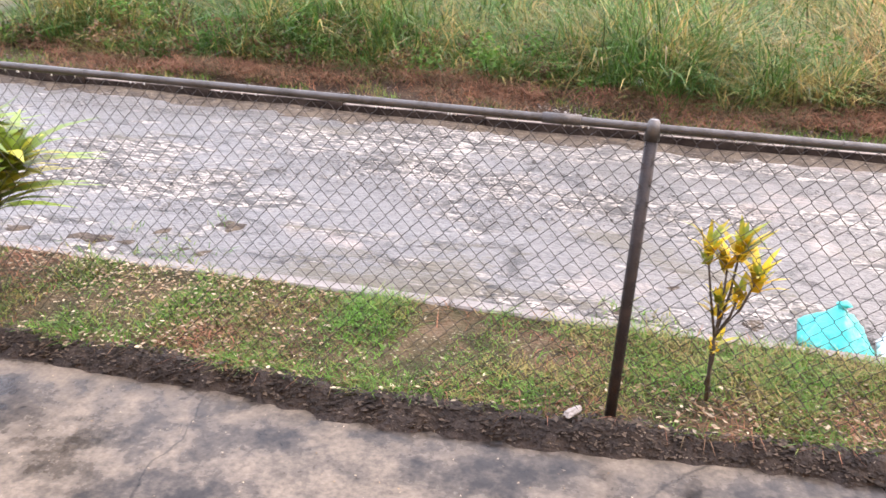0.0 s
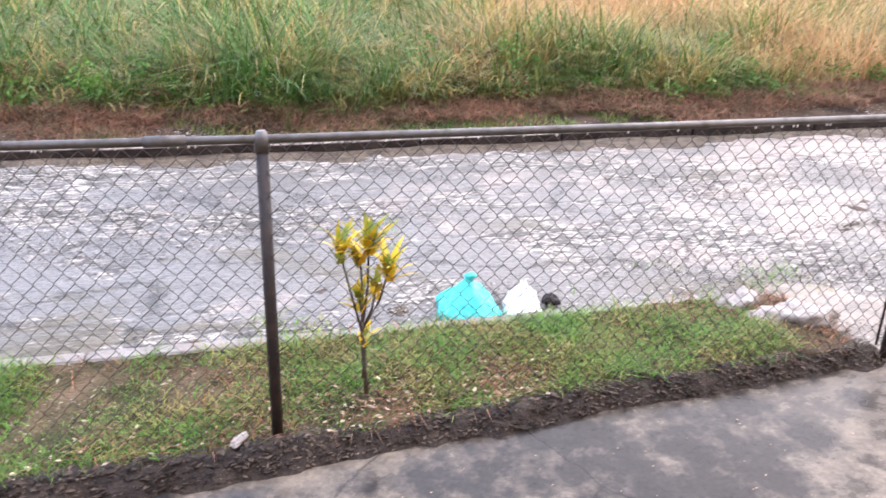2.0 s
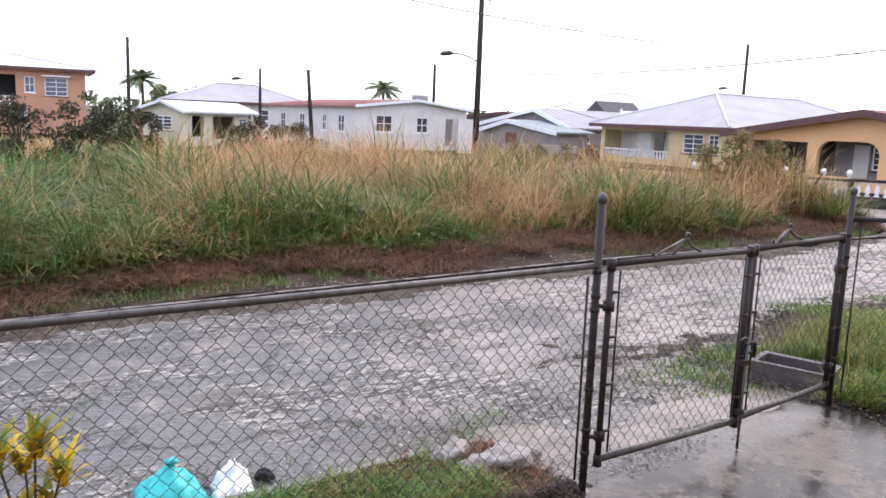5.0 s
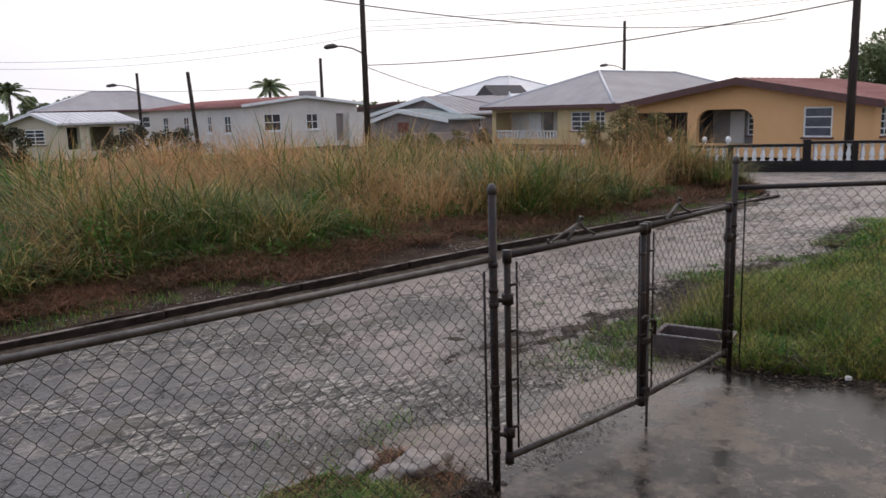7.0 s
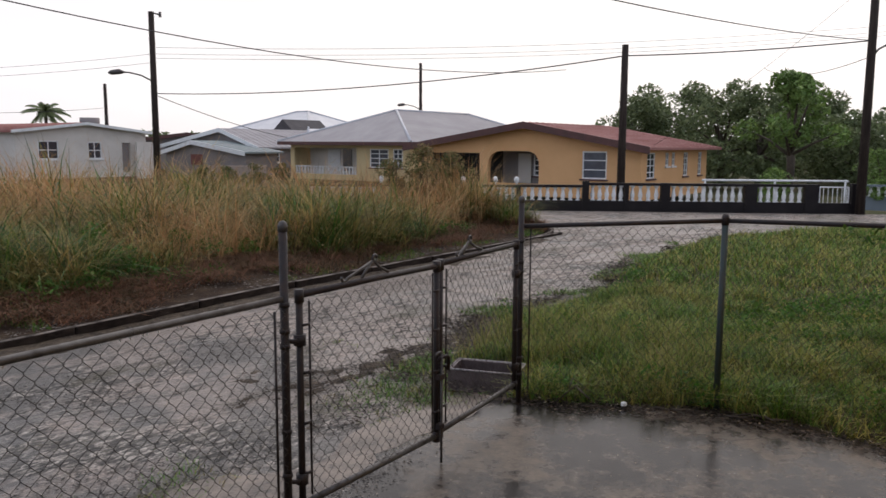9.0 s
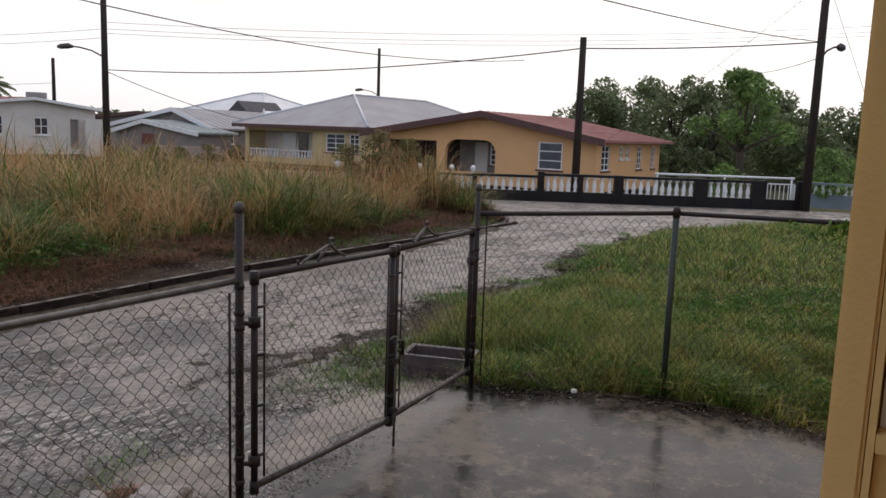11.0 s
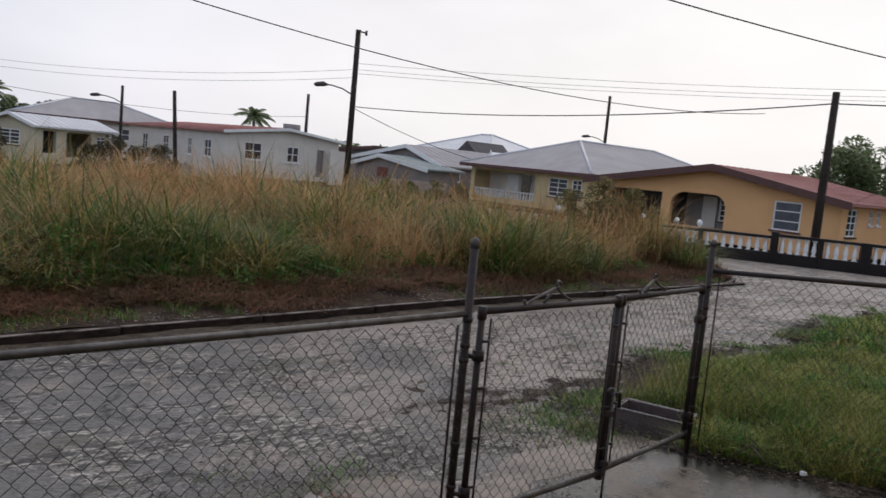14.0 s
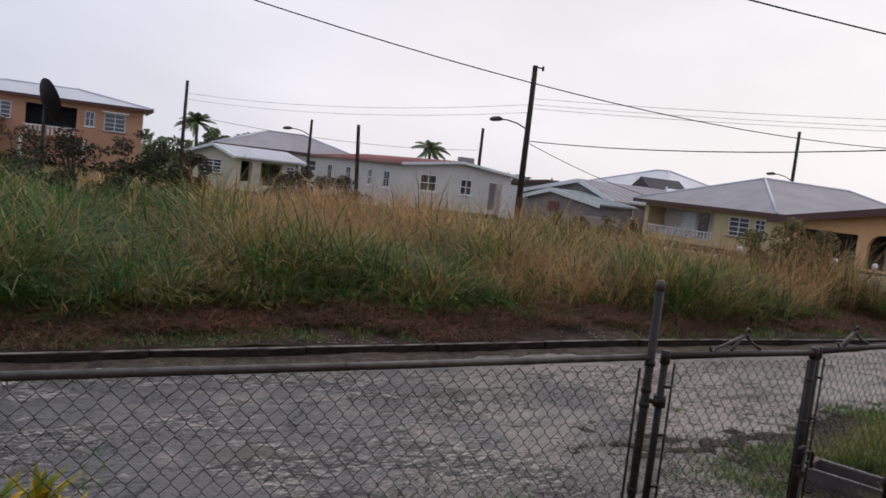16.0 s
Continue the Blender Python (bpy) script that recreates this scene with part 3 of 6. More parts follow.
def strip_h(x, y):
    toe = -0.07 + 0.047 * np.clip(x, -4, 0)
    rise = np.clip((y - toe + 0.022 * wave2(x, y, 3.5, 11)) / 0.13, 0, 1)
    end = np.clip((0.10 - x - 0.25 * np.clip(y - 0.1, 0, 1) + 0.06 * wave2(y, x, 4, 2)) / 0.14, 0, 1)
    return tilt_lot(x) - 0.150 + 0.100 * rise * end + 0.06 * np.clip(y / 0.8, 0, 1) * np.clip(-x / 3, 0, 1) + 0.010 * wave2(x, y, 14, 9) * rise + 0.006 * wave2(x, y, 34, 4) * rise


def soil_top(x):
    """Where the bare soil of the bank gives way to grass."""
    return 0.095 + 0.047 * np.clip(x, -4, 0) + 0.02 * np.sin(3.1 * x) + 0.018 * np.sin(7.7 * x + 1)


relief("verge_strip", -14, 0.1, -0.36, 0.80, 0.04, lambda x, y: strip_h(x, y) - 0.05 * (1 - np.clip((y - soil_top(x) + 0.06) / 0.06, 0, 1)), M_LAWN, "narrow strip of patchy lawn between driveway and road", "lawn")
soil = relief("soil_bank", -14, 0.14, -0.48, 0.14, 0.03, lambda x, y: strip_h(x, y) + 0.012 + 0.014 * wave2(x, y, 30, 14) - 0.06 * np.clip((y - soil_top(x)) / 0.06, 0, 1), M_SOIL, "dark bank of bare wet soil along the driveway", "soil")


def lawn_h(x, y):
    return -0.14 + 0.06 * np.clip((x - lot_edge(y)) / 0.3, 0, 1) + 0.05 * wave2(x, y, 0.5, 6) * np.clip((x - 3.5) / 3, 0, 1) + 0.012 * wave2(x, y, 5, 7) - 0.14 * np.clip((y - 0.25) / 0.3, 0, 1) * np.clip((3.95 - x) / 0.5, 0, 1) - 0.15 * np.clip((y - lawn_edge(x) + 0.45) / 0.45, 0, 1)


def lot_edge(y):
    """Where the driveway ends at the side fence."""
    return 2.82 + 0.50 * np.clip(0.2 - y, 0, 1.4)


def lawn_edge(x):
    """How far the lawn beyond the side fence reaches towards the road."""
    return 2.25 + 0.15 * np.sin(x * 1.3) - 0.5 * np.clip((5.0 - x) / 1.5, 0, 1) + 0.55 * np.clip((x - 9) / 4, 0, 1) - 3.6 * np.clip((x - 15) / 8, 0, 1) ** 1.3


lawn = relief("side_lawn", 2.7, 24, -14, 3.0, 0.15, lawn_h, M_LAWN, "rough green lawn beyond the side fence", "lawn",
              lambda x, y: y > lawn_edge(x) or x < lot_edge(y) - 0.1)


def field_h(x, y):
    return tilt_road(x, y) - 0.160 + 0.07 * np.clip((y - 6.3) / 1.5, 0, 1) + 0.11 * np.clip(wave2(x, y, 2.4, 23), 0, 1) * np.exp(-((y - 7.4) / 0.45) ** 2) + 0.03 * wave2(x, y, 0.8, 21) + 0.012 * wave2(x, y, 6, 22)


def field_right(y):
    """Where the field ends at the crossing street."""
    return np.where(y < 10.5, np.interp(y, [6.19, 6.3, 6.6, 7.1, 7.8, 8.7, 9.6, 10.5], [13.7, 14.5, 15.3, 16.0, 16.5, 16.8, 16.8, 16.5]), 16.5 - (y - 10.5) * 0.71)


relief("mown_verge", -16, 17.4, 6.26, 9.0, 0.12, field_h, M_THATCH, "mown verge of brown cut grass behind the kerb", "verge", lambda x, y: x + 0.1 > field_right(y))
relief("field", -60, 17.4, 9.0, 70, 0.6, field_h, M_FIELD, "overgrown field of tall grass", "field", lambda x, y: x + 0.6 > field_right(y))

# silt and mud washed over the asphalt
def road_z(x, y):
    return tilt_road(x, y) + crown(x, y) - 0.205 + 0.012 * wave2(x, y, 2.2, 3) + 0.007 * wave2(x, y, 9, 5)


relief("gutter_silt", -14, 13.8, 5.2, 6.13, 0.06, lambda x, y: road_z(x, y) + 0.03 * np.clip(wave2(x, y, 3, 25) * 0.45 + 0.35 * wave2(x, y, 11, 26) + (y - 5.72) * 3.2, -1.2, 1) , M_SILT, "wet brown silt washed along the kerb", "silt")
relief("road_mud", -13, 2.6, 0.93, 2.6, 0.06, lambda x, y: road_z(x, y) + 0.022 * np.clip(wave2(x, y, 2.2, 27) * 0.6 + 0.5 * wave2(x, y, 9, 28) + 0.9 * wave2(x, y, 21, 33) - (y - 0.9) * 0.9 - 0.75 - 4 * np.clip((x + 1.2) / 0.6, 0, 1), -1.2, 1), M_SILT, "patches of mud on the broken edge of the road", "mud")
relief("verge_mud", 1.4, 7.0, 1.0, 3.4, 0.06, lambda x, y: road_z(x, y) + 0.018 * np.clip(wave2(x * 0.6, y * 1.8, 3.2, 29) * 1.0 + 0.9 * wave2(x * 0.7, y * 1.6, 9, 30) + 1.0 * wave2(x * 0.7, y, 23, 36) - 0.25 - np.clip(y - 2.35, 0, 2) * 1.6 - 0.9 * np.clip(2.6 - x, 0, 2) - 4 * np.clip((1.35 - y) / 0.3, 0, 1) - 4 * np.clip((x - 6.4) / 0.5, 0, 1), -1.2, 1), M_SILT, "muddy worn verge beside the gate", "mud")

# kerb stones on the far side of the road, and pale edging on the near side
kerb = empty("kerb", pose(0, 0, 0), "dark wet concrete kerb along the far side of the road", "kerb")
tagged(kerb, kind="structure")
stone_mesh = None


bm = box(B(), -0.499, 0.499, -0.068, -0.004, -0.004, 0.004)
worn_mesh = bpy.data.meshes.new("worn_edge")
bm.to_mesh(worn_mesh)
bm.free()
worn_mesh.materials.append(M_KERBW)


def kerb_stone(x, y, az, length, drop):
    global stone_mesh
    if stone_mesh is None:
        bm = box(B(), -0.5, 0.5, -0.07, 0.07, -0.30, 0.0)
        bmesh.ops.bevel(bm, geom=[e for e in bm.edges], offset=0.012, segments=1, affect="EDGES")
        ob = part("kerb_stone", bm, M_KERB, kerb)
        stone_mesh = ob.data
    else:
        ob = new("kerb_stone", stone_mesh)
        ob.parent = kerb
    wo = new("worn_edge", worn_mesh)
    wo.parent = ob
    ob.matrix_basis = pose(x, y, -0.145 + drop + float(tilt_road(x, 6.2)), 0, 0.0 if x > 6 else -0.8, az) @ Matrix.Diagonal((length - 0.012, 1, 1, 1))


kr = random.Random(5)
kx = -16.0
while kx < 13.6:
    ln = 1.83
    kerb_stone(kx + ln / 2, 6.19 + kr.uniform(-0.012, 0.012), kr.uniform(-0.5, 0.5), ln, kr.uniform(-0.010, 0.006))
    kx += ln
bend_pts = [(13.72, 6.19), (14.6, 6.3), (15.4, 6.6), (16.1, 7.1), (16.6, 7.8), (16.9, 8.7), (16.9, 9.6), (16.6, 10.5)]
for i in range(14):
    bend_pts.append((16.6 - 0.56 * (i + 1), 10.5 + 0.82 * (i + 1)))
for (xa, ya), (xb, yb) in zip(bend_pts, bend_pts[1:]):
    kerb_stone((xa + xb) / 2, (ya + yb) / 2, math.degrees(math.atan2(yb - ya, xb - xa)), math.hypot(xb - xa, yb - ya), 0)
edging = empty("edging", pose(0, 0, 0), "narrow pale concrete edging beside the road", "edging")
tagged(edging, kind="structure")
edge_mesh = None
for i in range(11):
    if edge_mesh is None:
        bm = box(B(), -0.6, 0.6, -0.055, 0.055, -0.2, 0.0)
        bmesh.ops.bevel(bm, geom=[e for e in bm.edges], offset=0.012, segments=1, affect="EDGES")
        ob = part("edging_stone", bm, M_EDGE, edging)
        edge_mesh = ob.data
    else:
        ob = new("edging_stone", edge_mesh)
        ob.parent = edging
    ob.matrix_basis = pose(-1.2 - 1.21 * i, 0.855 + kr.uniform(-0.01, 0.01), -0.078 + kr.uniform(-0.012, 0.006) + 0.016 * (-1.2 - 1.21 * i if i < 5 else -7.2), 0, -0.9 if i < 5 else 0, kr.uniform(-0.6, 0.6))

# the corner of the house at the camera's side
house_wall = empty("house_wall", pose(-0.995, -2.853, -0.12), "ochre rendered house wall with a white window", "wall")
tagged(house_wall, kind="structure")
bm = box(B(), 0.0, 0.30, -0.075, 0.0, 0.0, 3.0)
bmesh.ops.bevel(bm, geom=[e for e in bm.edges], offset=0.008, segments=2, affect="EDGES")
part("corner_pier", bm, M_WALLN, house_wall)
part("moulding", box(B(), -0.006, 0.29, -0.093, -0.078, 0.0, 3.0), M_WALLN, house_wall)
bm = B()
box(bm, 0.02, 0.30, -1.6, -0.095, 0.0, 1.55)
box(bm, 0.02, 0.30, -1.6, -0.095, 2.75, 3.0)
box(bm, 0.02, 0.30, -1.6, -1.3, 1.55, 2.75)
part("wall_body", bm, M_WALLN, house_wall)
bm = B()
box(bm, 0.04, 0.09, -0.125, -0.097, 1.55, 2.75)
box(bm, 0.04, 0.09, -1.3, -1.27, 1.55, 2.75)
box(bm, 0.04, 0.09, -1.27, -0.125, 1.55, 1.59)
box(bm, 0.04, 0.09, -1.27, -0.125, 2.71, 2.75)
win = part("window", bm, M_WHITE, house_wall, "white aluminium window")
part("pane", box(B(), 0.06, 0.066, -1.27, -0.125, 1.59, 2.71), M_GLASS, win)
part("sill", box(B(), -0.02, 0.10, -1.32, -0.095, 1.51, 1.548), M_WALLN, win)
part("house_side", box(B(), 0.31, 9.0, -6.0, -0.06, 0.0, 3.0), M_WALLN, house_wall)
# facade and porch roof out of view, added to block sky and darken the driveway
part("unseen_facade", box(B(), -14.0, 0.02, -1.85, -1.65, 0.0, 2.9), M_WALLN, house_wall)
bm = box(B(), -14.0, 0.0, -6.0, 0.15, 2.9, 3.02)
part("unseen_porch_roof", bm, M_WHITE, house_wall, "unseen white porch roof added to keep sky off the driveway")


# ---- fence and gate ----
def chain(width, height, origin, az, name, parent, cell=0.039, tall=0.092, r=0.0016):
    """Chain-link: upright zigzag wires that hook into their neighbours."""
    bm = B()
    cols, rows = max(1, round(width / cell)), max(2, round(height / (tall / 2)))
    cw, ch = width / cols, height / rows
    for i in range(cols + 1):
        pts = []
        for j in range(rows + 1):
            side = ((i + j) % 2) * cw
            px = min(max((i - 0.5) * cw + side, 0), width)
            for dz in ((0.09,) if j == 0 else (-0.09,) if j == rows else (-0.09, 0.09)):
                pts.append((px, 0.004 * (-1) ** (i + j), (j + dz) * ch))
        tube(bm, pts, r, 4, False)
    ob = part(name, bm, M_WIRE, parent)
    ob.matrix_basis = pose(*origin, 0, 0, az)
    return ob


def capped_post(name, parent, x, y, z0, z1, r, mat, ball=True):
    bm = tube(B(), [(x, y, z0), (x, y, z1)], r, 14)
    ob = part(name, bm, mat, parent)
    if ball:
        c = B()
        tube(c, [(x, y, z1 - 0.02), (x, y, z1 + 0.012), (x, y, z1 + 0.03), (x, y, z1 + 0.036)], [r * 1.12, r * 1.15, r * 0.8, r * 0.3], 14)
        part("cap", c, M_STEEL, ob, "grey domed metal cap")
    return ob


def bands(parent, x, y, zs, r, mat=None):
    for z in zs:
        b = B()
        tube(b, [(x, y, z - 0.012), (x, y, z + 0.012)], r, 12)
        part("band", b, mat or M_STEELD, parent)


fence = empty("chain_link_fence", pose(0, 0, 0), "chain-link fence with a grey steel top rail along the lawn strip", "fence")
rail_pts = [(-13.2, 0, 1.185), (-9.8, 0, 1.19), (-6.5, 0, 1.19), (-3.25, 0, 1.20), (-1.6, 0, 1.214), (-0.02, 0, 1.232)]
rail = part("top_rail", tube(B(), rail_pts, 0.0180, 12), M_STEEL, fence, "grey galvanised top rail")
for rx in (-3.62, -9.6):
    part("rail_sleeve", tube(B(), [(rx - 0.08, 0, 1.199), (rx + 0.08, 0, 1.201)], 0.0235, 12), M_STEEL, rail)
for px_ in (-9.75, -6.85, -3.25):
    p = capped_post("post", fence, px_, 0, -0.45, 1.19, 0.027, M_STEELD, False)
    b = B()
    tube(b, [(px_, 0, 1.15), (px_, 0, 1.205), (px_, 0, 1.235)], [0.032, 0.032, 0.018], 12)
    part("rail_cap", b, M_STEEL, p)
for k in range(4):
    chain(3.25, 1.36 if k < 3 else 1.28, (-13.0 + 3.25 * k, -0.022, -0.18 if k < 3 else -0.08), 0, "wire_mesh", fence)
tie = B()
for k in range(15):
    x = -12.5 + 0.83 * k
    zr = float(np.interp(x, [p[0] for p in rail_pts], [p[2] for p in rail_pts]))
    tube(tie, [(x + 0.004 * math.cos(a), 0.0212 * math.sin(a), zr + 0.0212 * math.cos(a)) for a in np.linspace(-2.6, 2.6, 9)], 0.0015, 4)
tagged(part("wire_ties", tie, M_STEEL, fence), kind="stuff")
drops = B()
dr_ = random.Random(9)
for k in range(60):
    x = dr_.uniform(-7, -0.1)
    zr = float(np.interp(x, [p[0] for p in rail_pts], [p[2] for p in rail_pts]))
    tube(drops, [(x, 0, zr - 0.018), (x, 0, zr - 0.025), (x, 0, zr - 0.030)], [0.003, 0.0045, 0.001], 6)
tagged(part("rain_drops", drops, M_DROP, fence, "rain drops that hang from the rail"), kind="stuff")
part("tension_bar", tube(B(), [(-0.085, -0.02, 0.0), (-0.085, -0.02, 1.18)], 0.007, 6), M_STEELD, fence)

post_l = empty("gate_post", pose(0, 0, 0), "tall dark steel gate post with a rounded cap", "post", "gate posts")
capped_post("shaft", post_l, 0, 0, -0.15, 1.60, 0.0225, M_STEELD)
bands(post_l, 0, 0, (0.14, 0.28, 0.52, 0.98, 1.06, 1.20), 0.028)
post_r = empty("gate_post", pose(2.78, 0.205, 0), "tall dark steel gate post with a rounded cap", "post", "gate posts")
capped_post("shaft", post_r, 0, 0, -0.15, 1.58, 0.0225, M_STEELD)
bands(post_r, 0, 0, (0.14, 0.28, 0.52, 1.0, 1.08, 1.25), 0.028)


def gate_leaf(x, y, az, w, rod, hinge_left, label):
    g = empty("gate_leaf", pose(x, y, 0.055, 0, 0, az), label, "gate", "gate leaves")
    h, r = 1.18, 0.0195
    part("left_stile", tube(B(), [(0, 0, -0.01), (0, 0, h)], r, 12), M_STEELD, g)
    part("right_stile", tube(B(), [(w, 0, -0.01), (w, 0, h)], r, 12), M_STEELD, g)
    part("top_rail", tube(B(), [(0, 0, h), (w * 0.5, 0, h + 0.004), (w, 0, h)], r, 12), M_STEELD, g)
    part("bottom_rail", tube(B(), [(0, 0, 0.02), (w, 0, 0.02)], r, 12), M_STEEL, g)
    for cx_ in (0, w):
        for cz in (0.02, h):
            c = B()
            tube(c, [(cx_, 0, cz - 0.04), (cx_, 0, cz + 0.032)], r * 1.35, 12)
            part("corner_fitting", c, M_STEELD, g)
    chain(w - 0.13, h - 0.06, (0.065, -0.01, 0.03), 0, "wire_mesh", g, 0.039, 0.092)
    for sx_ in (0.062, w - 0.062):
        bar = part("tension_bar", tube(B(), [(sx_, -0.012, 0.06), (sx_, -0.012, h - 0.04)], 0.0065, 6), M_STEELD, g)
        for z in (0.2, 0.48, 0.76, 1.02):
            e = 0 if sx_ < w / 2 else w
            b = B()
            tube(b, [(e, -0.02, z), ((e + sx_) / 2, -0.028, z), (sx_, -0.014, z)], 0.008, 6)
            part("clamp", b, M_STEELD, bar)
    hx = 0 if hinge_left else w
    sg = -1 if hinge_left else 1
    for z in (0.17, 0.94):
        b = B()
        tube(b, [(hx, 0, z - 0.03), (hx, 0, z + 0.03)], 0.034, 12)
        tube(b, [(hx, 0, z), (hx + sg * 0.05, -0.01, z), (hx + sg * 0.09, 0, z + 0.01)], 0.013, 8)
        part("hinge", b, M_STEELD, g)
    # bent scroll bracket that stands on the top rail
    bx = w * 0.48 if hinge_left else w * 0.33
    b = B()
    sl, sr = (0.25, 0.15) if hinge_left else (0.16, 0.21)
    curl = [(bx - sl + 0.022 * math.cos(a), 0.0, h + 0.040 + 0.020 * math.sin(a)) for a in np.linspace(2.6, 6.0, 9)]
    tube(b, curl + [(bx, 0, h + 0.11)], 0.0085, 7)
    tube(b, [(bx + 0.02 + 0.02 * math.cos(a), 0, h + 0.125 + 0.02 * math.sin(a)) for a in np.linspace(0, 6.2, 12)], 0.008, 7)
    tube(b, [(bx - 0.02, 0, h + 0.10), (bx - 0.06, 0, h + 0.06), (bx - 0.10, 0, h + 0.02)], 0.009, 7)
    tube(b, [(bx + 0.02, 0, h + 0.10), (bx + sr * 0.55, 0.01, h + 0.06), (bx + sr, 0.0, h + 0.028)], 0.009, 7)
    part("scroll_bracket", b, M_STEEL, g, "bent grey steel bracket on the top rail")
    if rod:
        b = B()
        tube(b, [(w + 0.005, -0.04, 0.60), (w + 0.005, -0.04, 0.0), (w + 0.012, -0.035, -0.165)], 0.009, 8)
        tube(b, [(w + 0.005, -0.04, 0.60), (w - 0.04, -0.05, 0.615), (w - 0.08, -0.05, 0.60)], 0.009, 8)
        dr = part("drop_rod", b, M_STEEL, g, "thin grey drop rod that reaches the ground")
        for z in (0.08, 0.42):
            c = box(B(), w - 0.035, w + 0.02, -0.055, -0.02, z, z + 0.035)
            part("rod_guide", c, M_STEELD, dr)
        b = B()
        tube(b, [(w - 0.02, -0.03, 0.56), (w + 0.06, -0.045, 0.57), (w + 0.10, -0.03, 0.55), (w + 0.10, -0.03, 0.46)], 0.012, 8)
        part("fork_latch", b, M_STEELD, g, "dark steel fork latch")
    return g


gate_leaf(0.105, 0.0, 1.1, 1.265, True, True, "closed chain-link gate leaf with a drop rod at its free end")
gate_leaf(1.452, 0.055, 6.5, 1.245, False, False, "closed chain-link gate leaf hung on the corner post")

side = empty("side_fence", pose(0, 0, 0), "chain-link side fence with a dark top rail beside the lawn", "fence")
sp_az = math.degrees(math.atan2(-1.17 - 0.20, 3.62 - 2.80))
sp_dir = Vector((3.62 - 2.80, -1.17 - 0.20, 0)).normalized()
s0 = Vector((2.80, 0.20, 0))
s2 = Vector((3.62, -1.17, 0))
s3 = Vector((3.90, -3.0, 0))
s4 = Vector((4.2, -6.0, 0))
part("top_rail", tube(B(), [(*s0.xy, 1.37), (*s2.xy, 1.435)], 0.019, 12), M_STEELD, side)
part("top_rail", tube(B(), [(*s2.xy, 1.435), (*s3.xy, 1.46), (*s4.xy, 1.47)], 0.019, 12), M_STEELD, side)
pp = capped_post("post", side, s2.x, s2.y, -0.2, 1.45, 0.026, M_GREENP, False)
tagged(pp, "dark green painted steel post")
part("rail_cap", tube(B(), [(s2.x, s2.y, 1.40), (s2.x, s2.y, 1.465), (s2.x, s2.y, 1.49)], [0.030, 0.030, 0.018], 12), M_STEELD, pp)
capped_post("post", side, s4.x, s4.y, -0.2, 1.47, 0.030, M_GREENP, False)
for a, b_ in ((s0, s2), (s2, s3), (s3, s4)):
    d = b_ - a
    chain(d.length, 1.44, (a.x, a.y, -0.06), math.degrees(math.atan2(d.y, d.x)), "wire_mesh", side)
part("tension_bar", tube(B(), [(2.84, 0.15, 0.0), (2.84, 0.15, 1.36)], 0.007, 6), M_STEELD, side)


# ---- houses ----
def window_part(parent, m, x0, x1, z0, z1, style):
    w, h = x1 - x0, z1 - z0
    t = 0.06
    bm = B()
    loops = []
    for y, e in ((0.02, 0), (0.02, t), (0.10, t), (0.10, 0)):
        loops.append([bm.verts.new(p) for p in ((x0 + e, y, z0 + e), (x1 - e, y, z0 + e), (x1 - e, y, z1 - e), (x0 + e, y, z1 - e))])
    for a in range(4):
        u, v = loops[a], loops[(a + 1) % 4]
        for k in range(4):
            bm.faces.new((u[k], u[(k + 1) % 4], v[(k + 1) % 4], v[k]))
    win = part("window", bm, M_WHITE, parent)
    win.matrix_basis = m
    part("pane", box(B(), x0 + t, x1 - t, 0.055, 0.07, z0 + t, z1 - t), M_LOUVRE if style == "louvre" else M_GLASS, win)
    part("sill", box(B(), x0 - 0.08, x1 + 0.08, -0.07, 0.12, z0 - 0.07, z0 - 0.002), M_WHITE if style == "sash" else M_TRIMD, win)
    mid = (x0 + x1) / 2
    cuts = {"sash": (0.5,), "bars": (0.25, 0.5, 0.75), "louvre": (0.33, 0.67)}.get(style, ())
    for c in cuts:
        part("glazing_bar", box(B(), x0 + t, x1 - t, 0.03, 0.053, z0 + h * c - 0.022, z0 + h * c + 0.022), M_WHITE, win)
    if style in ("sash", "bars"):
        part("glazing_bar", box(B(), mid - 0.025, mid + 0.025, 0.026, 0.05, z0 + t, z1 - t), M_WHITE, win)


def wall_part(parent, name, m, length, h, mat, openings):
    """A wall 0.2 thick with real openings: boxes round each of them."""
    xs = sorted({0.0, length, *[v for o in openings for v in o[:2]]})
    zs = sorted({0.0, h, *[v for o in openings for v in o[2:4]]})
    bm = B()
    for xa, xb in zip(xs, xs[1:]):
        run = None
        for za, zb in zip(zs, zs[1:]):
            hole = any(o[0] <= xa + 1e-6 and xb <= o[1] + 1e-6 and o[2] <= za + 1e-6 and zb <= o[3] + 1e-6 for o in openings)
            if hole:
                if run:
                    box(bm, xa, xb, 0, 0.2, *run)
                run = None
            else:
                run = (run[0] if run else za, zb)
        if run:
            box(bm, xa, xb, 0, 0.2, *run)
    bmesh.ops.remove_doubles(bm, verts=bm.verts, dist=1e-5)
    ob = part(name, bm, mat, parent)
    ob.matrix_basis = m
    for o in openings:
        if o[4] not in ("void",):
            window_part(parent, m, *o[:5])
    return ob


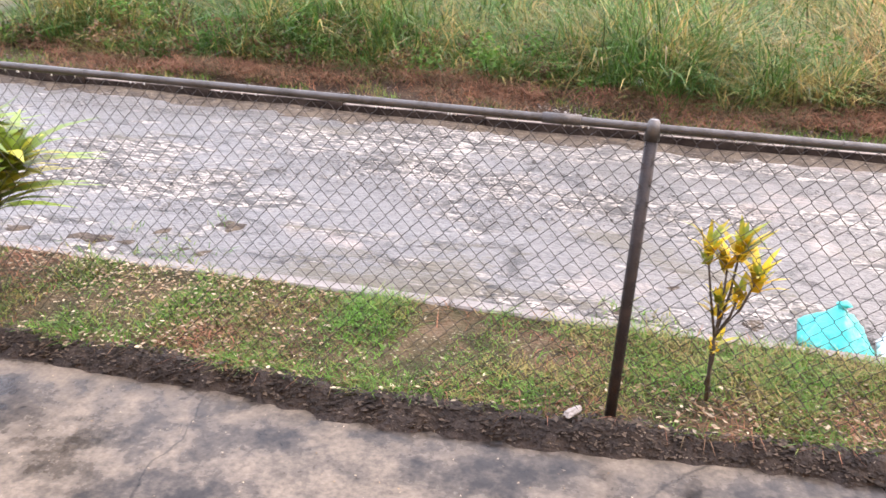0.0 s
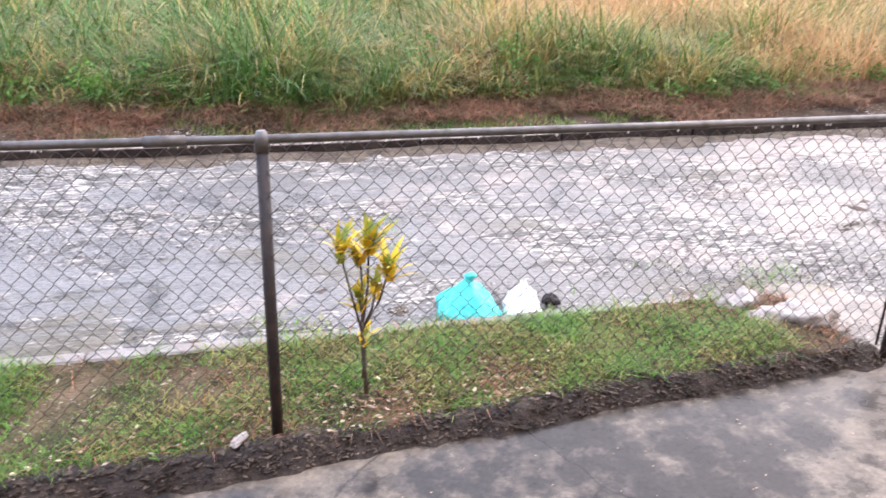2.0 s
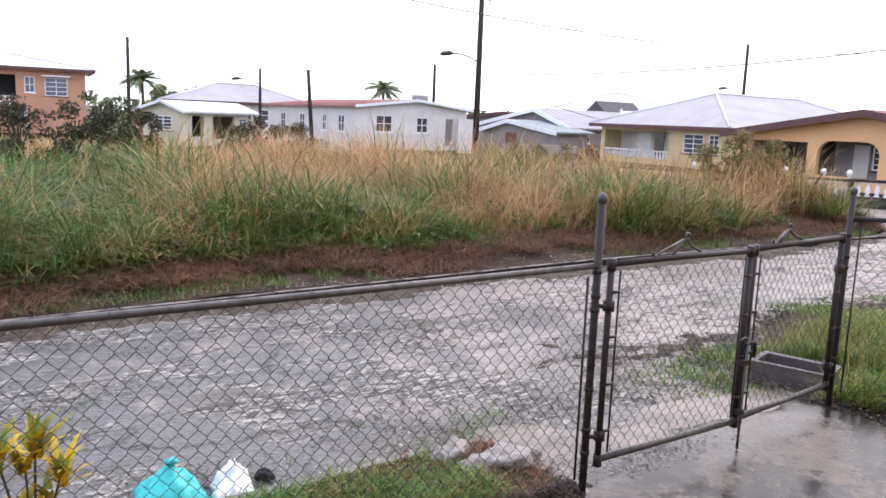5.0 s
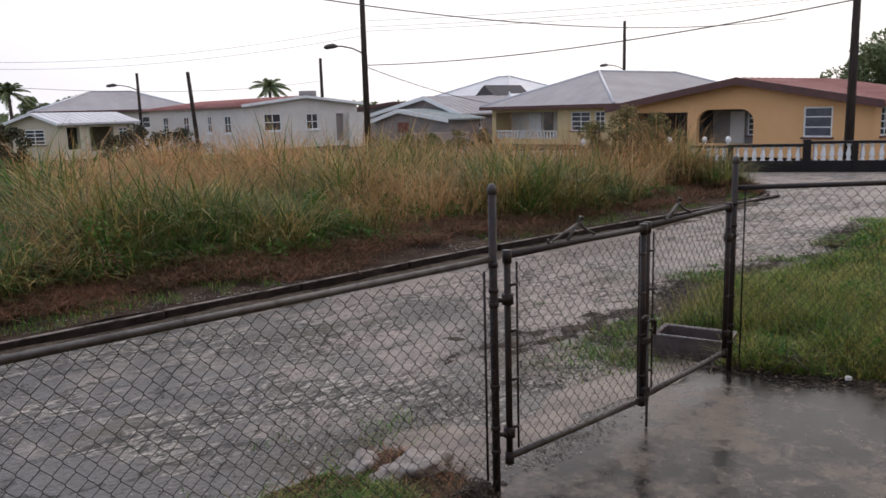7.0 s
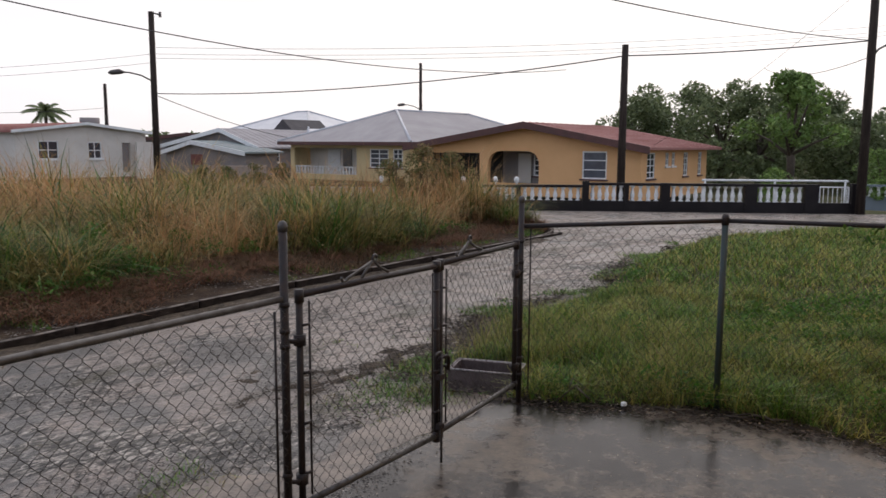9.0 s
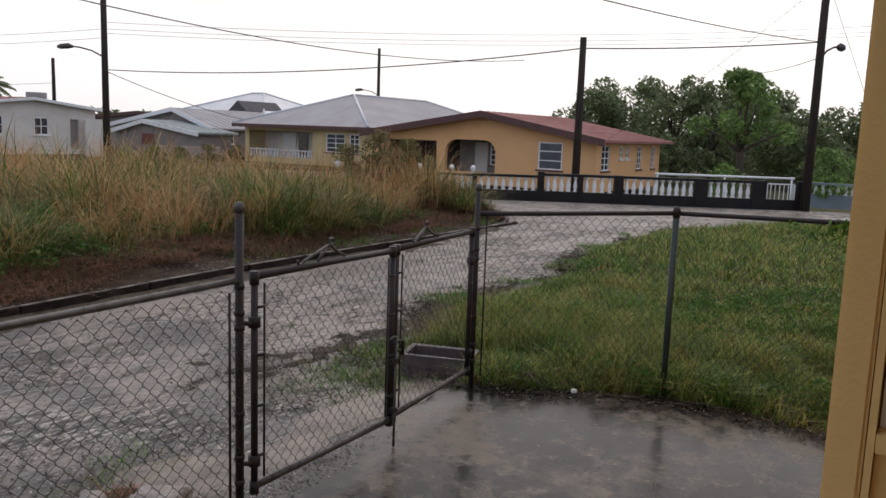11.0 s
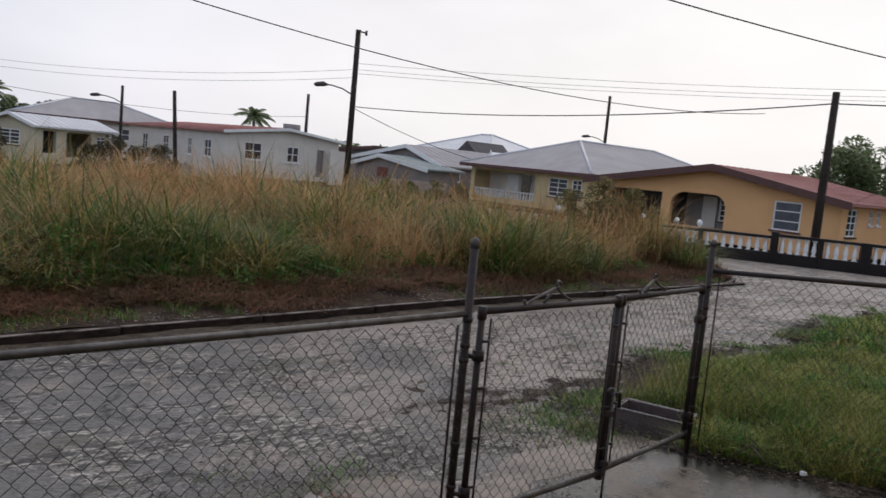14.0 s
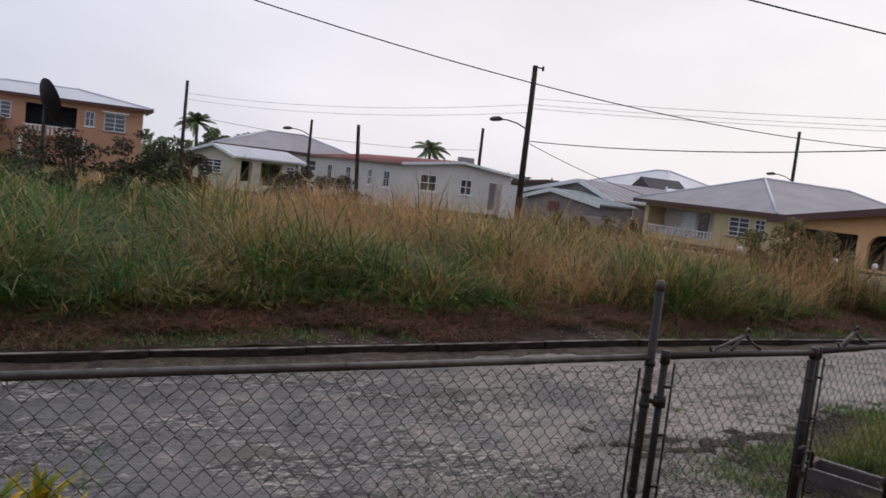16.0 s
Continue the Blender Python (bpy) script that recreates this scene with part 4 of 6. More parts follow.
def house(label, at, az, W, D, h, wall, roof, kind, rise, front=(), right=(), left=(), over=0.5, fascia=None, ridge=0.5, roof_label="", roof_b=None, drop=0.16):
    """A one-storey house: front along local x at y = 0, with thick walls, openings and an overhanging roof."""
    g = empty("house", pose(*at, 0, 0, az), label, "house")
    wall_part(g, "front_wall", Matrix.Identity(4), W, h, wall, list(front))
    wall_part(g, "side_wall", pose(W, 0.2, 0, 0, 0, 90), D - 0.2, h, wall, list(right))
    wall_part(g, "side_wall", pose(0, D, 0, 0, 0, -90), D - 0.2, h, wall, list(left))
    part("back_wall", box(B(), 0.2, W - 0.2, D - 0.2, D, 0, h), wall, g)
    # a near-black sheet stands in for the unlit rooms behind the openings
    part("room_shade_sheet", box(B(), 0.21, W - 0.21, 1.9, 2.0, 0, h), M_ROOMSHADE, g)
    t = 0.12
    e = over
    rx = W * ridge
    if kind == "gable":
        pts = [(-e, h - rise * e / rx), (rx, h + rise), (W + e, h - rise * e / (W - rx))]
        for (xa, za), (xb, zb) in zip(pts, pts[1:]):
            part("roof_slope", poly(B(), [(xa, -e, za + t), (xb, -e, zb + t), (xb, D + e, zb + t), (xa, D + e, za + t)], t), roof_b if roof_b and xa > 0 else roof, g, roof_label)
            ribs = B()
            for k in range(1, int((D + 2 * e) / 0.6)):
                yk = -e + 0.6 * k
                tube(ribs, [(xa, yk, za + t + 0.004), (xb, yk, zb + t + 0.004)], 0.022, 4)
            part("roof_ribs", ribs, roof_b if roof_b and xa > 0 else roof, g)
        for y0, y1 in ((0, 0.2), (D - 0.2, D)):
            gb = B()
            v = [gb.verts.new(p) for p in ((0, y0, h), (W, y0, h), (rx, y0, h + rise), (0, y1, h), (W, y1, h), (rx, y1, h + rise))]
            for fc in ((0, 1, 2), (5, 4, 3), (0, 2, 5, 3), (2, 1, 4, 5), (1, 0, 3, 4)):
                gb.faces.new([v[i] for i in fc])
            part("gable", gb, wall, g)
        for (xa, za), (xb, zb) in zip(pts, pts[1:]):
            fb = B()
            v = [fb.verts.new(p) for p in ((xa, -e - 0.03, za - drop), (xb, -e - 0.03, zb - drop), (xb, -e - 0.03, zb + t + 0.02), (xa, -e - 0.03, za + t + 0.02),
                                           (xa, -e - 0.003, za - drop), (xb, -e - 0.003, zb - drop), (xb, -e - 0.003, zb + t + 0.02), (xa, -e - 0.003, za + t + 0.02))]
            for fc in ((0, 1, 2, 3), (7, 6, 5, 4), (0, 4, 5, 1), (3, 2, 6, 7), (0, 3, 7, 4), (1, 5, 6, 2)):
                fb.faces.new([v[i] for i in fc])
            part("fascia", fb, fascia or M_TRIMD, g)
    else:
        L = min(W, D) / 2
        z0, z1 = h, h + rise
        if W > D:
            r0, r1 = (L, D / 2, z1), (W - L, D / 2, z1)
        else:
            r0, r1 = (W / 2, L, z1), (W / 2, D - L, z1)
        c = [(-e, -e, z0), (W + e, -e, z0), (W + e, D + e, z0), (-e, D + e, z0)]
        quads = [(c[0], c[1], r1, r0), (c[1], c[2], r1), (c[2], c[3], r0, r1), (c[3], c[0], r0)] if W > D else \
                [(c[0], c[1], r0), (c[1], c[2], r1, r0), (c[2], c[3], r1), (c[3], c[0], r0, r1)]
        for q in quads:
            part("roof_slope", poly(B(), [(p[0], p[1], p[2] + t) for p in q], t), roof, g, roof_label)
        for a, b_ in ((c[0], r0), (c[1], r1 if W > D else r0), (c[2], r1), (c[3], r0 if W > D else r1), (r0, r1)):
            part("hip_cap", tube(B(), [(a[0], a[1], a[2] + t + 0.01), (b_[0], b_[1], b_[2] + t + 0.02)], 0.09, 6), M_ROOFW, g, "pale metal ridge capping")
        for q in ((-e, W + e, -e - 0.03, -e - 0.003), (-e - 0.03, -e - 0.003, -e, D + e), (W + e + 0.003, W + e + 0.03, -e, D + e)):
            part("fascia", box(B(), *q, z0 - 0.1, z0 + t), fascia or M_TRIMD, g)
    return g


def baluster(bm, x, y, z0, h, r):
    prof = [(0, 1.0), (0.08, 1.0), (0.1, 0.6), (0.2, 0.75), (0.38, 1.0), (0.6, 0.7), (0.82, 0.5), (0.88, 0.75), (0.92, 1.0), (1.0, 1.0)]
    return tube(bm, [(x, y, z0 + h * a) for a, b_ in prof], [r * b_ for a, b_ in prof], 8)


def balustrade(parent, m, length, z0, h, step, mat=None):
    """A row of turned balusters, sharing one mesh."""
    me = None
    n = max(1, round(length / step))
    for i in range(n):
        if me is None:
            ob = part("baluster", baluster(B(), 0, 0, 0, h, 0.08), mat or M_WHITE, parent)
            me = ob.data
        else:
            ob = new("baluster", me)
            ob.parent = parent
        ob.matrix_basis = m @ pose((i + 0.5) * length / n, 0, z0)


# ochre bungalow with an arched porch
yel = house("ochre rendered bungalow with a low red roof and an arched porch", (29.0, 21.3, -0.30), -90, 11.65, 8.5, 2.22, M_OCHRE, M_ROOFR, "gable", 0.98,
            front=[(0.8, 3.65, 0.0, 1.92, "void"), (4.13, 6.82, 0.55, 2.02, "void"), (8.95, 10.1, 0.86, 2.05, "louvre")],
            right=[(0.4, 1.3, 0.9, 2.0, "bars"), (2.55, 2.95, 1.4, 2.0, "sash"), (3.35, 3.75, 1.4, 2.0, "sash"), (4.9, 5.5, 0.9, 2.0, "bars"), (7.0, 7.5, 0.9, 2.0, "bars")],
            ridge=0.54,
            over=0.55, roof_label="red sheet-metal roof with a dark red fascia")
# rounded corners of the arch, the porch's back wall and its window, the grille of the carport
for sx_, sg in ((4.13, 1), (6.82, -1)):
    bm = B()
    c = (sx_ + sg * 0.6, 2.02 - 0.6)
    arc = [(c[0] - sg * 0.6 * math.cos(a), c[1] + 0.6 * math.sin(a)) for a in np.linspace(0, math.pi / 2, 9)]
    ring = [(sx_, 2.02)] + arc
    va = [bm.verts.new((p[0], 0.003, p[1])) for p in ring]
    vb = [bm.verts.new((p[0], 0.197, p[1])) for p in ring]
    bm.faces.new(va)
    bm.faces.new(vb[::-1])
    for i in range(len(ring)):
        j = (i + 1) % len(ring)
        bm.faces.new((va[i], vb[i], vb[j], va[j]))
    part("arch_corner", bm, M_OCHRE, yel)
part("porch_back_wall", box(B(), 4.0, 7.8, 1.55, 1.65, 0, 2.2), M_GREYW, yel)
window_part(yel, pose(0, 1.45, 0), 5.75, 6.55, 0.85, 1.85, "bars")
part("porch_curtain", box(B(), 4.9, 5.6, 1.47, 1.545, 0.5, 1.9), M_WHITEW, yel, "pale curtain behind the porch")
bm = B()
for i in range(7):
    box(bm, 0.85 + i * 0.42, 0.85 + i * 0.42 + 0.06, 0.06, 0.12, 0.05, 1.9)
for i in range(7):
    box(bm, 0.82, 3.63, 0.07, 0.11, 0.2 + i * 0.27, 0.25 + i * 0.27)
part("grille", bm, M_BLACKP, yel, "dark ornamental iron grille")

# hipped bungalow
gry = house("cream bungalow with a grey hipped sheet-metal roof and a porch", (35.1, 36.75, -0.30), -90, 10.1, 18.8, 2.32, M_CREAM, M_ROOFG, "hip", 2.15,
            front=[(0.35, 5.9, 0.35, 2.05, "void"), (7.0, 8.5, 0.85, 2.0, "bars"), (8.85, 9.6, 0.85, 2.0, "bars")], over=0.6, roof_label="grey hipped sheet-metal roof")
part("porch_back_wall", box(B(), 0.25, 6.2, 1.6, 1.7, 0, 2.3), M_WHITEW, gry)
part("porch_door", box(B(), 3.3, 4.1, 1.54, 1.597, 0.35, 2.0), M_GLASS, gry)
part("porch_panel", box(B(), 2.0, 3.1, 1.5, 1.597, 0.35, 1.95), M_WHITE, gry)
balustrade(gry, pose(0.35, 0.1, 0), 5.5, 0.36, 0.45, 0.26)
part("porch_rail", box(B(), 0.36, 5.89, 0.03, 0.17, 0.81, 0.87), M_WHITE, gry)

# white house with a red roof
wht = house("white rendered house with a low red sheet-metal roof", (18.5, 40.0, -0.30), 0, 7.8, 15.0, 2.85, M_WHITEW, M_ROOFR, "gable", 0.45,
            front=[(1.2, 2.35, 1.38, 2.4, "sash"), (4.05, 4.9, 1.38, 2.35, "sash"), (6.2, 6.75, 0.6, 2.3, "void")],
            left=[(12.2, 13.1, 1.3, 2.35, "sash"), (9.8, 10.4, 1.3, 2.35, "sash"), (6.0, 6.9, 1.3, 2.35, "sash"), (2.5, 3.4, 1.3, 2.35, "sash")], over=0.35, ridge=0.5,
            fascia=M_WHITE, roof_label="faded red sheet-metal roof", roof_b=M_ROOFG, drop=0.02)
part("dark_base", box(B(), 0.05, 7.75, -0.06, -0.004, 0.0, 0.32), M_TRIMD, wht, "dark red-brown painted base")
part("porch_door", box(B(), 6.23, 6.72, 0.12, 0.16, 0.6, 2.28), M_GREYW, wht, "grey panelled door in a shaded porch")
part("porch_screen", box(B(), 6.8, 8.0, -0.6, -0.4, 0.2, 2.35), M_WHITEW, wht)
bm = B()
tube(bm, [(5.2, 1.6, 3.2), (5.2, 1.6, 3.75)], 0.55, 14)
part("water_tank", bm, M_GREYW, wht, "grey water tank on the roof")

# small grey house with a teal porch roof
sm = house("small grey house with a wide gable", (37.0, 53.2, -0.3), -90, 11.2, 10.0, 2.05, M_GREYW, M_ROOFG, "gable", 1.25, over=0.45, fascia=M_WHITE, ridge=0.65,
           front=[(9.2, 10.0, 0.9, 1.8, "sash")], right=[(1.0, 1.8, 0.9, 1.8, "sash")])
po = house("grey porch with a teal sheet-metal roof and red shutter", (34.0, 48.8, -0.3), -90, 8.8, 2.9, 1.65, M_GREYW, M_ROOFT, "gable", 0.72, over=0.35, fascia=M_WHITE, ridge=0.38)
part("shutter", box(B(), 2.9, 4.2, -0.05, -0.004, 0.75, 1.5), M_DOOR, po, "red-brown wooden shutter")
# houses further off
hip = house("distant house with a pale hipped roof and a dark gable", (45.4, 56.9, -0.3), -90, 11.5, 10, 3.0, M_GREYW, M_ROOFW, "hip", 2.1)
bm = B()
v = [bm.verts.new(p) for p in ((7.2, -1.4, 2.2), (12.6, -1.4, 2.2), (9.9, -1.4, 4.3), (7.2, 3.0, 2.2), (12.6, 3.0, 2.2), (9.9, 3.0, 4.3))]
for fc in ((0, 1, 2), (5, 4, 3), (0, 2, 5, 3), (2, 1, 4, 5), (1, 0, 3, 4)):
    bm.faces.new([v[i] for i in fc])
part("front_gable", bm, M_SLATE, hip, "dark grey front gable")
house("distant low house with a grey roof", (37, 62, -0.3), -40, 14, 7, 2.2, M_GREYW, M_ROOFG, "gable", 0.9)
house("pale yellow house with a shiny pale sheet roof", (8.4, 50.0, -0.3), -55, 3.2, 7.0, 2.2, M_PALEW, M_ROOFW, "gable", 0.5, ridge=0.55,
      front=[(0.9, 2.3, 0.95, 1.85, "bars")], right=[(0.6, 1.7, 0.6, 1.9, "void"), (2.6, 4.9, 0.4, 1.9, "void"), (5.4, 6.3, 0.9, 1.8, "bars")], over=0.4, fascia=M_WHITE, drop=0.03)
house("distant house with a dark hipped roof", (15.0, 70.0, -0.3), -10, 12.5, 9, 3.0, M_WHITEW, M_ROOFG, "hip", 1.7, front=[(8.0, 9.4, 1.5, 2.5, "sash")])
# orange house of two storeys, with a balcony
org = house("orange two-storey house with a pale roof and a balcony", (-7.75, 68.0, -0.3), -6, 15.5, 10, 4.9, M_ORANGEW, M_ROOFW, "hip", 1.1,
            front=[(7.0, 10.6, 2.75, 4.4, "void"), (11.2, 11.9, 3.1, 4.3, "sash"), (12.6, 14.2, 2.9, 4.3, "bars"), (1.2, 2.6, 3.0, 4.3, "bars"), (4.6, 6.0, 3.0, 4.3, "bars")], over=0.7, fascia=M_TRIMD)
balustrade(org, pose(7.0, -0.4, 0), 3.6, 2.1, 0.62, 0.3)
part("window_hood", box(B(), 12.4, 14.4, -0.45, -0.004, 4.36, 4.46), M_WHITE, org, "white hood over the window")
part("balcony_slab", box(B(), 6.6, 11.0, -0.7, 0.0 - 0.003, 1.95, 2.1), M_ORANGEW, org)
part("balcony_rail", box(B(), 6.9, 10.7, -0.47, -0.33, 2.72, 2.8), M_WHITE, org)
part("porch_column", tube(B(), [(11.2, -0.5, 0), (11.2, -0.5, 1.95)], 0.13, 10), M_WHITE, org)
part("porch_column", tube(B(), [(6.8, -0.5, 0), (6.8, -0.5, 1.95)], 0.13, 10), M_WHITE, org)
house("low house with a grey roof beside the orange one", (-13.0, 60.0, -0.3), -6, 9.5, 8, 2.9, M_CREAM, M_ROOFG, "hip", 1.2)

# dark boundary wall with white balusters
WX, WY, WAZ = 22.26, 8.94, -58.4
bw = empty("boundary_wall", pose(WX, WY, -0.34, 0, 0, WAZ), "black painted garden wall with rows of white balusters", "wall")
spans = [(-9.6, -7.2, 0.88), (-6.9, -2.35, 0.90), (-2.2, -0.12, 0.92), (0.12, 1.32, 1.0), (1.45, 2.52, 1.0), (2.84, 5.3, 1.0), (5.72, 7.26, 1.0)]
part("base_course", box(B(), -9.75, 9.1, -0.1, 0.1, 0, 0.47), M_BLACKP, bw)
for a, b_, top in spans:
    part("coping", box(B(), a - 0.06, b_ + 0.06, -0.11, 0.11, top, top + 0.085), M_BLACKP, bw)
    balustrade(bw, pose(a, 0, 0), b_ - a, 0.472, top - 0.474, 0.245)
for a, w_, top in ((-9.75, 0.3, 1.0), (-7.05, 0.3, 1.0), (-2.28, 0.16, 1.0), (0.0, 0.22, 1.14), (1.385, 0.13, 1.08), (2.68, 0.30, 1.09), (5.51, 0.4, 1.09), (7.5, 0.45, 1.09), (8.95, 0.32, 1.12)):
    bm = box(B(), a - w_ / 2, a + w_ / 2, -0.13, 0.13, 0, top)
    part("pier", bm, M_BLACKP, bw)
for a in (-7.05, -4.2, -3.09, -2.36):
    bm = B()
    tube(bm, [(a, 0, 1.0), (a, 0, 1.05), (a, 0, 1.1), (a, 0, 1.17), (a, 0, 1.24), (a, 0, 1.27)], [0.04, 0.04, 0.07, 0.092, 0.07, 0.02], 12)
    part("globe_finial", bm, M_WHITE, bw, "white globe on the wall")
gt = B()
for a in (7.78, 8.72):
    box(gt, a - 0.02, a + 0.02, -0.03, 0.03, 0.18, 1.0)
for z in (0.18, 0.98):
    box(gt, 7.8, 8.7, -0.03, 0.03, z, z + 0.04)
for k in range(6):
    box(gt, 7.9 + k * 0.15, 7.92 + k * 0.15, -0.012, 0.012, 0.22, 0.98)
part("small_gate", gt, M_WHITE, bw, "white iron garden gate")
for a in (4.3, 6.7, 9.1):
    part("rail_post", tube(B(), [(a, 1.2, 0.0), (a, 1.2, 1.2)], 0.035, 8), M_WHITE, bw)
part("white_rail", tube(B(), [(4.2, 1.2, 1.15), (9.2, 1.2, 1.15)], 0.04, 8), M_WHITE, bw)


# low walls of the neighbours
lw = empty("garden_wall", pose(25.6, 33.1, -0.35, 0, 0, -40), "low pink-beige rendered garden wall", "wall")
part("wall_body", box(B(), -0.3, 3.0, -0.09, 0.09, 0, 1.06), M_PINKW, lw)
part("coping", box(B(), -0.35, 3.05, -0.12, 0.12, 1.064, 1.13), M_PINKW, lw)
cw_ = empty("garden_wall", pose(30.7, 1.9, -0.35, 0, 0, -84), "low blue-grey garden wall with white balusters", "wall")
part("wall_body", box(B(), 0, 6.0, -0.1, 0.1, 0, 0.52), M_BLUEW, cw_)
balustrade(cw_, pose(0.15, 0, 0), 5.7, 0.522, 0.36, 0.26)
part("coping", box(B(), -0.05, 6.05, -0.12, 0.12, 0.884, 0.96), M_BLUEW, cw_)

# ---- poles and cables ----
def pole(label, x, y, top, r, lamp=None, cross=False, lean=0):
    p = empty("utility_pole", pose(x, y, -0.35, 0, lean, 0), label, "pole", "utility poles")
    part("shaft", tube(B(), [(0, 0, 0), (0, 0, (top + 0.35) / 2), (0, 0, top + 0.35)], [r, r * 0.88, r * 0.75], 12), M_WOODP, p)
    if lamp:
        dx, dy, z = lamp
        b = B()
        tube(b, [(0, 0, z), (dx * 0.4, dy * 0.4, z + 0.28), (dx * 0.8, dy * 0.8, z + 0.4), (dx, dy, z + 0.4)], 0.035, 8)
        arm = part("lamp_arm", b, M_STEEL, p)
        h = B()
        tube(h, [(dx * 0.95, dy * 0.95, z + 0.40), (dx * 1.1, dy * 1.1, z + 0.42), (dx * 1.35, dy * 1.35, z + 0.37), (dx * 1.45, dy * 1.45, z + 0.34)], [0.05, 0.13, 0.12, 0.05], 10)
        part("lamp_head", h, M_STEEL, arm, "grey street lamp head")
    if cross:
        b = B()
        tube(b, [(0.0, 0, top + 0.3), (0.28, -0.3, top + 0.22)], 0.04, 6)
        tube(b, [(0.28, -0.3, top + 0.1), (0.28, -0.3, top + 0.34)], 0.06, 8)
        part("insulator", b, M_STEEL, p)
    return p


pole("tall dark wooden pole with a street lamp in the field", 20.65, 30.8, 8.15, 0.17, (-1.15, 0.75, 5.25), True)
pole("dark wooden pole in front of the balustraded wall", 23.74, 8.3, 5.45, 0.15)
pole("thick dark wooden pole at the street corner", 26.6, 1.1, 8.4, 0.155, (0.32, -0.46, 5.2), True)
pole("distant wooden pole with a street lamp", 53.0, 39.4, 8.9, 0.16, (-1.2, 0.8, 5.3))
pole("leaning wooden pole beside the white house", 14.3, 36.9, 4.3, 0.12, None, False, -4)
pole("distant wooden pole behind the white house", 36.1, 59.9, 6.9, 0.17)
pole("distant wooden pole with a street lamp", 18.6, 57.0, 5.3, 0.13, (-1.4, 0.5, 4.4))
pole("distant wooden pole near the orange house", 8.0, 52.0, 6.4, 0.13)


def cable(label, a, b_, sag, r, mat=None):
    pts = []
    for i in range(29):
        f = i / 28
        p = Vector(a).lerp(Vector(b_), f)
        pts.append((p.x, p.y, p.z - 4 * sag * f * (1 - f)))
    ob = part("overhead_cable", tube(B(), pts, r, 5), mat or M_CABLE)
    return tagged(ob, label, "cable", "overhead cables")


cable("black overhead cable from pole to pole", (20.65, 30.8, 4.35), (23.74, 8.3, 5.08), 0.42, 0.022)
cable("black overhead cable from pole to pole", (23.74, 8.3, 5.08), (26.6, 1.1, 5.4), 0.08, 0.022)
cable("black service cable to a house", (20.65, 30.8, 4.3), (35.1, 37.0, 2.4), 0.2, 0.02)
cable("thin guy wire that holds the corner pole", (26.6, 1.1, 7.4), (27.0, -1.9, -0.3), 0.0, 0.008)
cable("black service cable to the ochre house", (26.6, 1.1, 7.4), (28.5, 9.0, 2.0), 0.25, 0.007)
cable("black overhead cable beyond the corner", (26.6, 1.1, 4.9), (65, 14.1, 8.2), 0.6, 0.014)
cable("black overhead cable across the field", (-10, 25, 9.4), (52, 25, 7.58), 2.3, 0.024)
cable("black overhead cable along the road", (-12, 9.5, 6.67), (26.6, 1.1, 5.4), 0.93, 0.014)
for dz in (6.5, 6.2, 6.0):
    cable("thin pale power line", (20.65, 30.8, dz), (60, -14, dz + 4.6), 1.2, 0.010, M_CABLEF)
for dz in (6.2, 5.8):
    cable("thin pale power line", (20.65, 30.8, dz), (8.0, 52.0, dz - 0.6), 0.5, 0.010, M_CABLEF)
cable("thin grey cable behind the houses", (8.0, 52.0, 4.2), (36.1, 59.9, 4.9), 0.6, 0.015)
# large mesh dish in a far yard
dish = empty("satellite_dish", pose(-0.6, 45.0, -0.4), "large dark mesh satellite dish on a mast", "dish")
part("mast", tube(B(), [(0, 0, 0), (0, 0, 3.6)], 0.09, 10), M_STEELD, dish)
bm = B()
rings = []
for i in range(6):
    rr = 1.2 * i / 5
    rings.append([bm.verts.new((rr * math.cos(a), rr * math.sin(a), 0.28 * (rr / 1.2) ** 2)) for a in np.linspace(0, math.tau, 24, endpoint=False)] if i else [bm.verts.new((0, 0, 0))])
for k in range(24):
    bm.faces.new((rings[0][0], rings[1][k], rings[1][(k + 1) % 24]))
    for i in range(1, 5):
        bm.faces.new((rings[i][k], rings[i + 1][k], rings[i + 1][(k + 1) % 24], rings[i][(k + 1) % 24]))
bmesh.ops.solidify(bm, geom=bm.faces[:], thickness=0.04)
bowl = part("bowl", bm, M_STEELD, dish, "dark mesh bowl")
bowl.matrix_basis = pose(0, 0, 4.0, 0, 72, 20)
part("feed_arm", tube(B(), [(0, 0, 0.04), (0, 0, 0.9)], 0.03, 6), M_STEELD, bowl)


# ---- trees, bushes and shrubs ----
def leaf_cloud(name, centres, radii, count, size, mat, parent, flat=0.8, seed=1):
    """A crown of many small leaves gathered in clumps."""
    r = np.random.default_rng(seed)
    c = np.array(centres, float)
    rad = np.array(radii, float)
    pick = r.choice(len(c), count, p=rad ** 2 / (rad ** 2).sum())
    d = r.normal(size=(count, 3))
    d /= np.linalg.norm(d, axis=1)[:, None]
    p = c[pick] + d * (rad[pick] * r.uniform(0.45, 1.05, count) ** 0.6)[:, None] * np.array([1, 1, flat])
    s = size * r.uniform(0.6, 1.4, count)
    a = r.normal(size=(count, 3))
    a /= np.linalg.norm(a, axis=1)[:, None]
    b_ = np.cross(a, r.normal(size=(count, 3)))
    b_ /= np.linalg.norm(b_, axis=1)[:, None]
    v = np.stack([p - a * s[:, None], p + b_ * (s * 0.45)[:, None], p + a * s[:, None], p - b_ * (s * 0.45)[:, None]], 1).reshape(-1, 3)
    f = (np.arange(count)[:, None] * 4 + np.arange(4)[None, :]).tolist()
    return raw(name, v.tolist(), f, mat, parent)


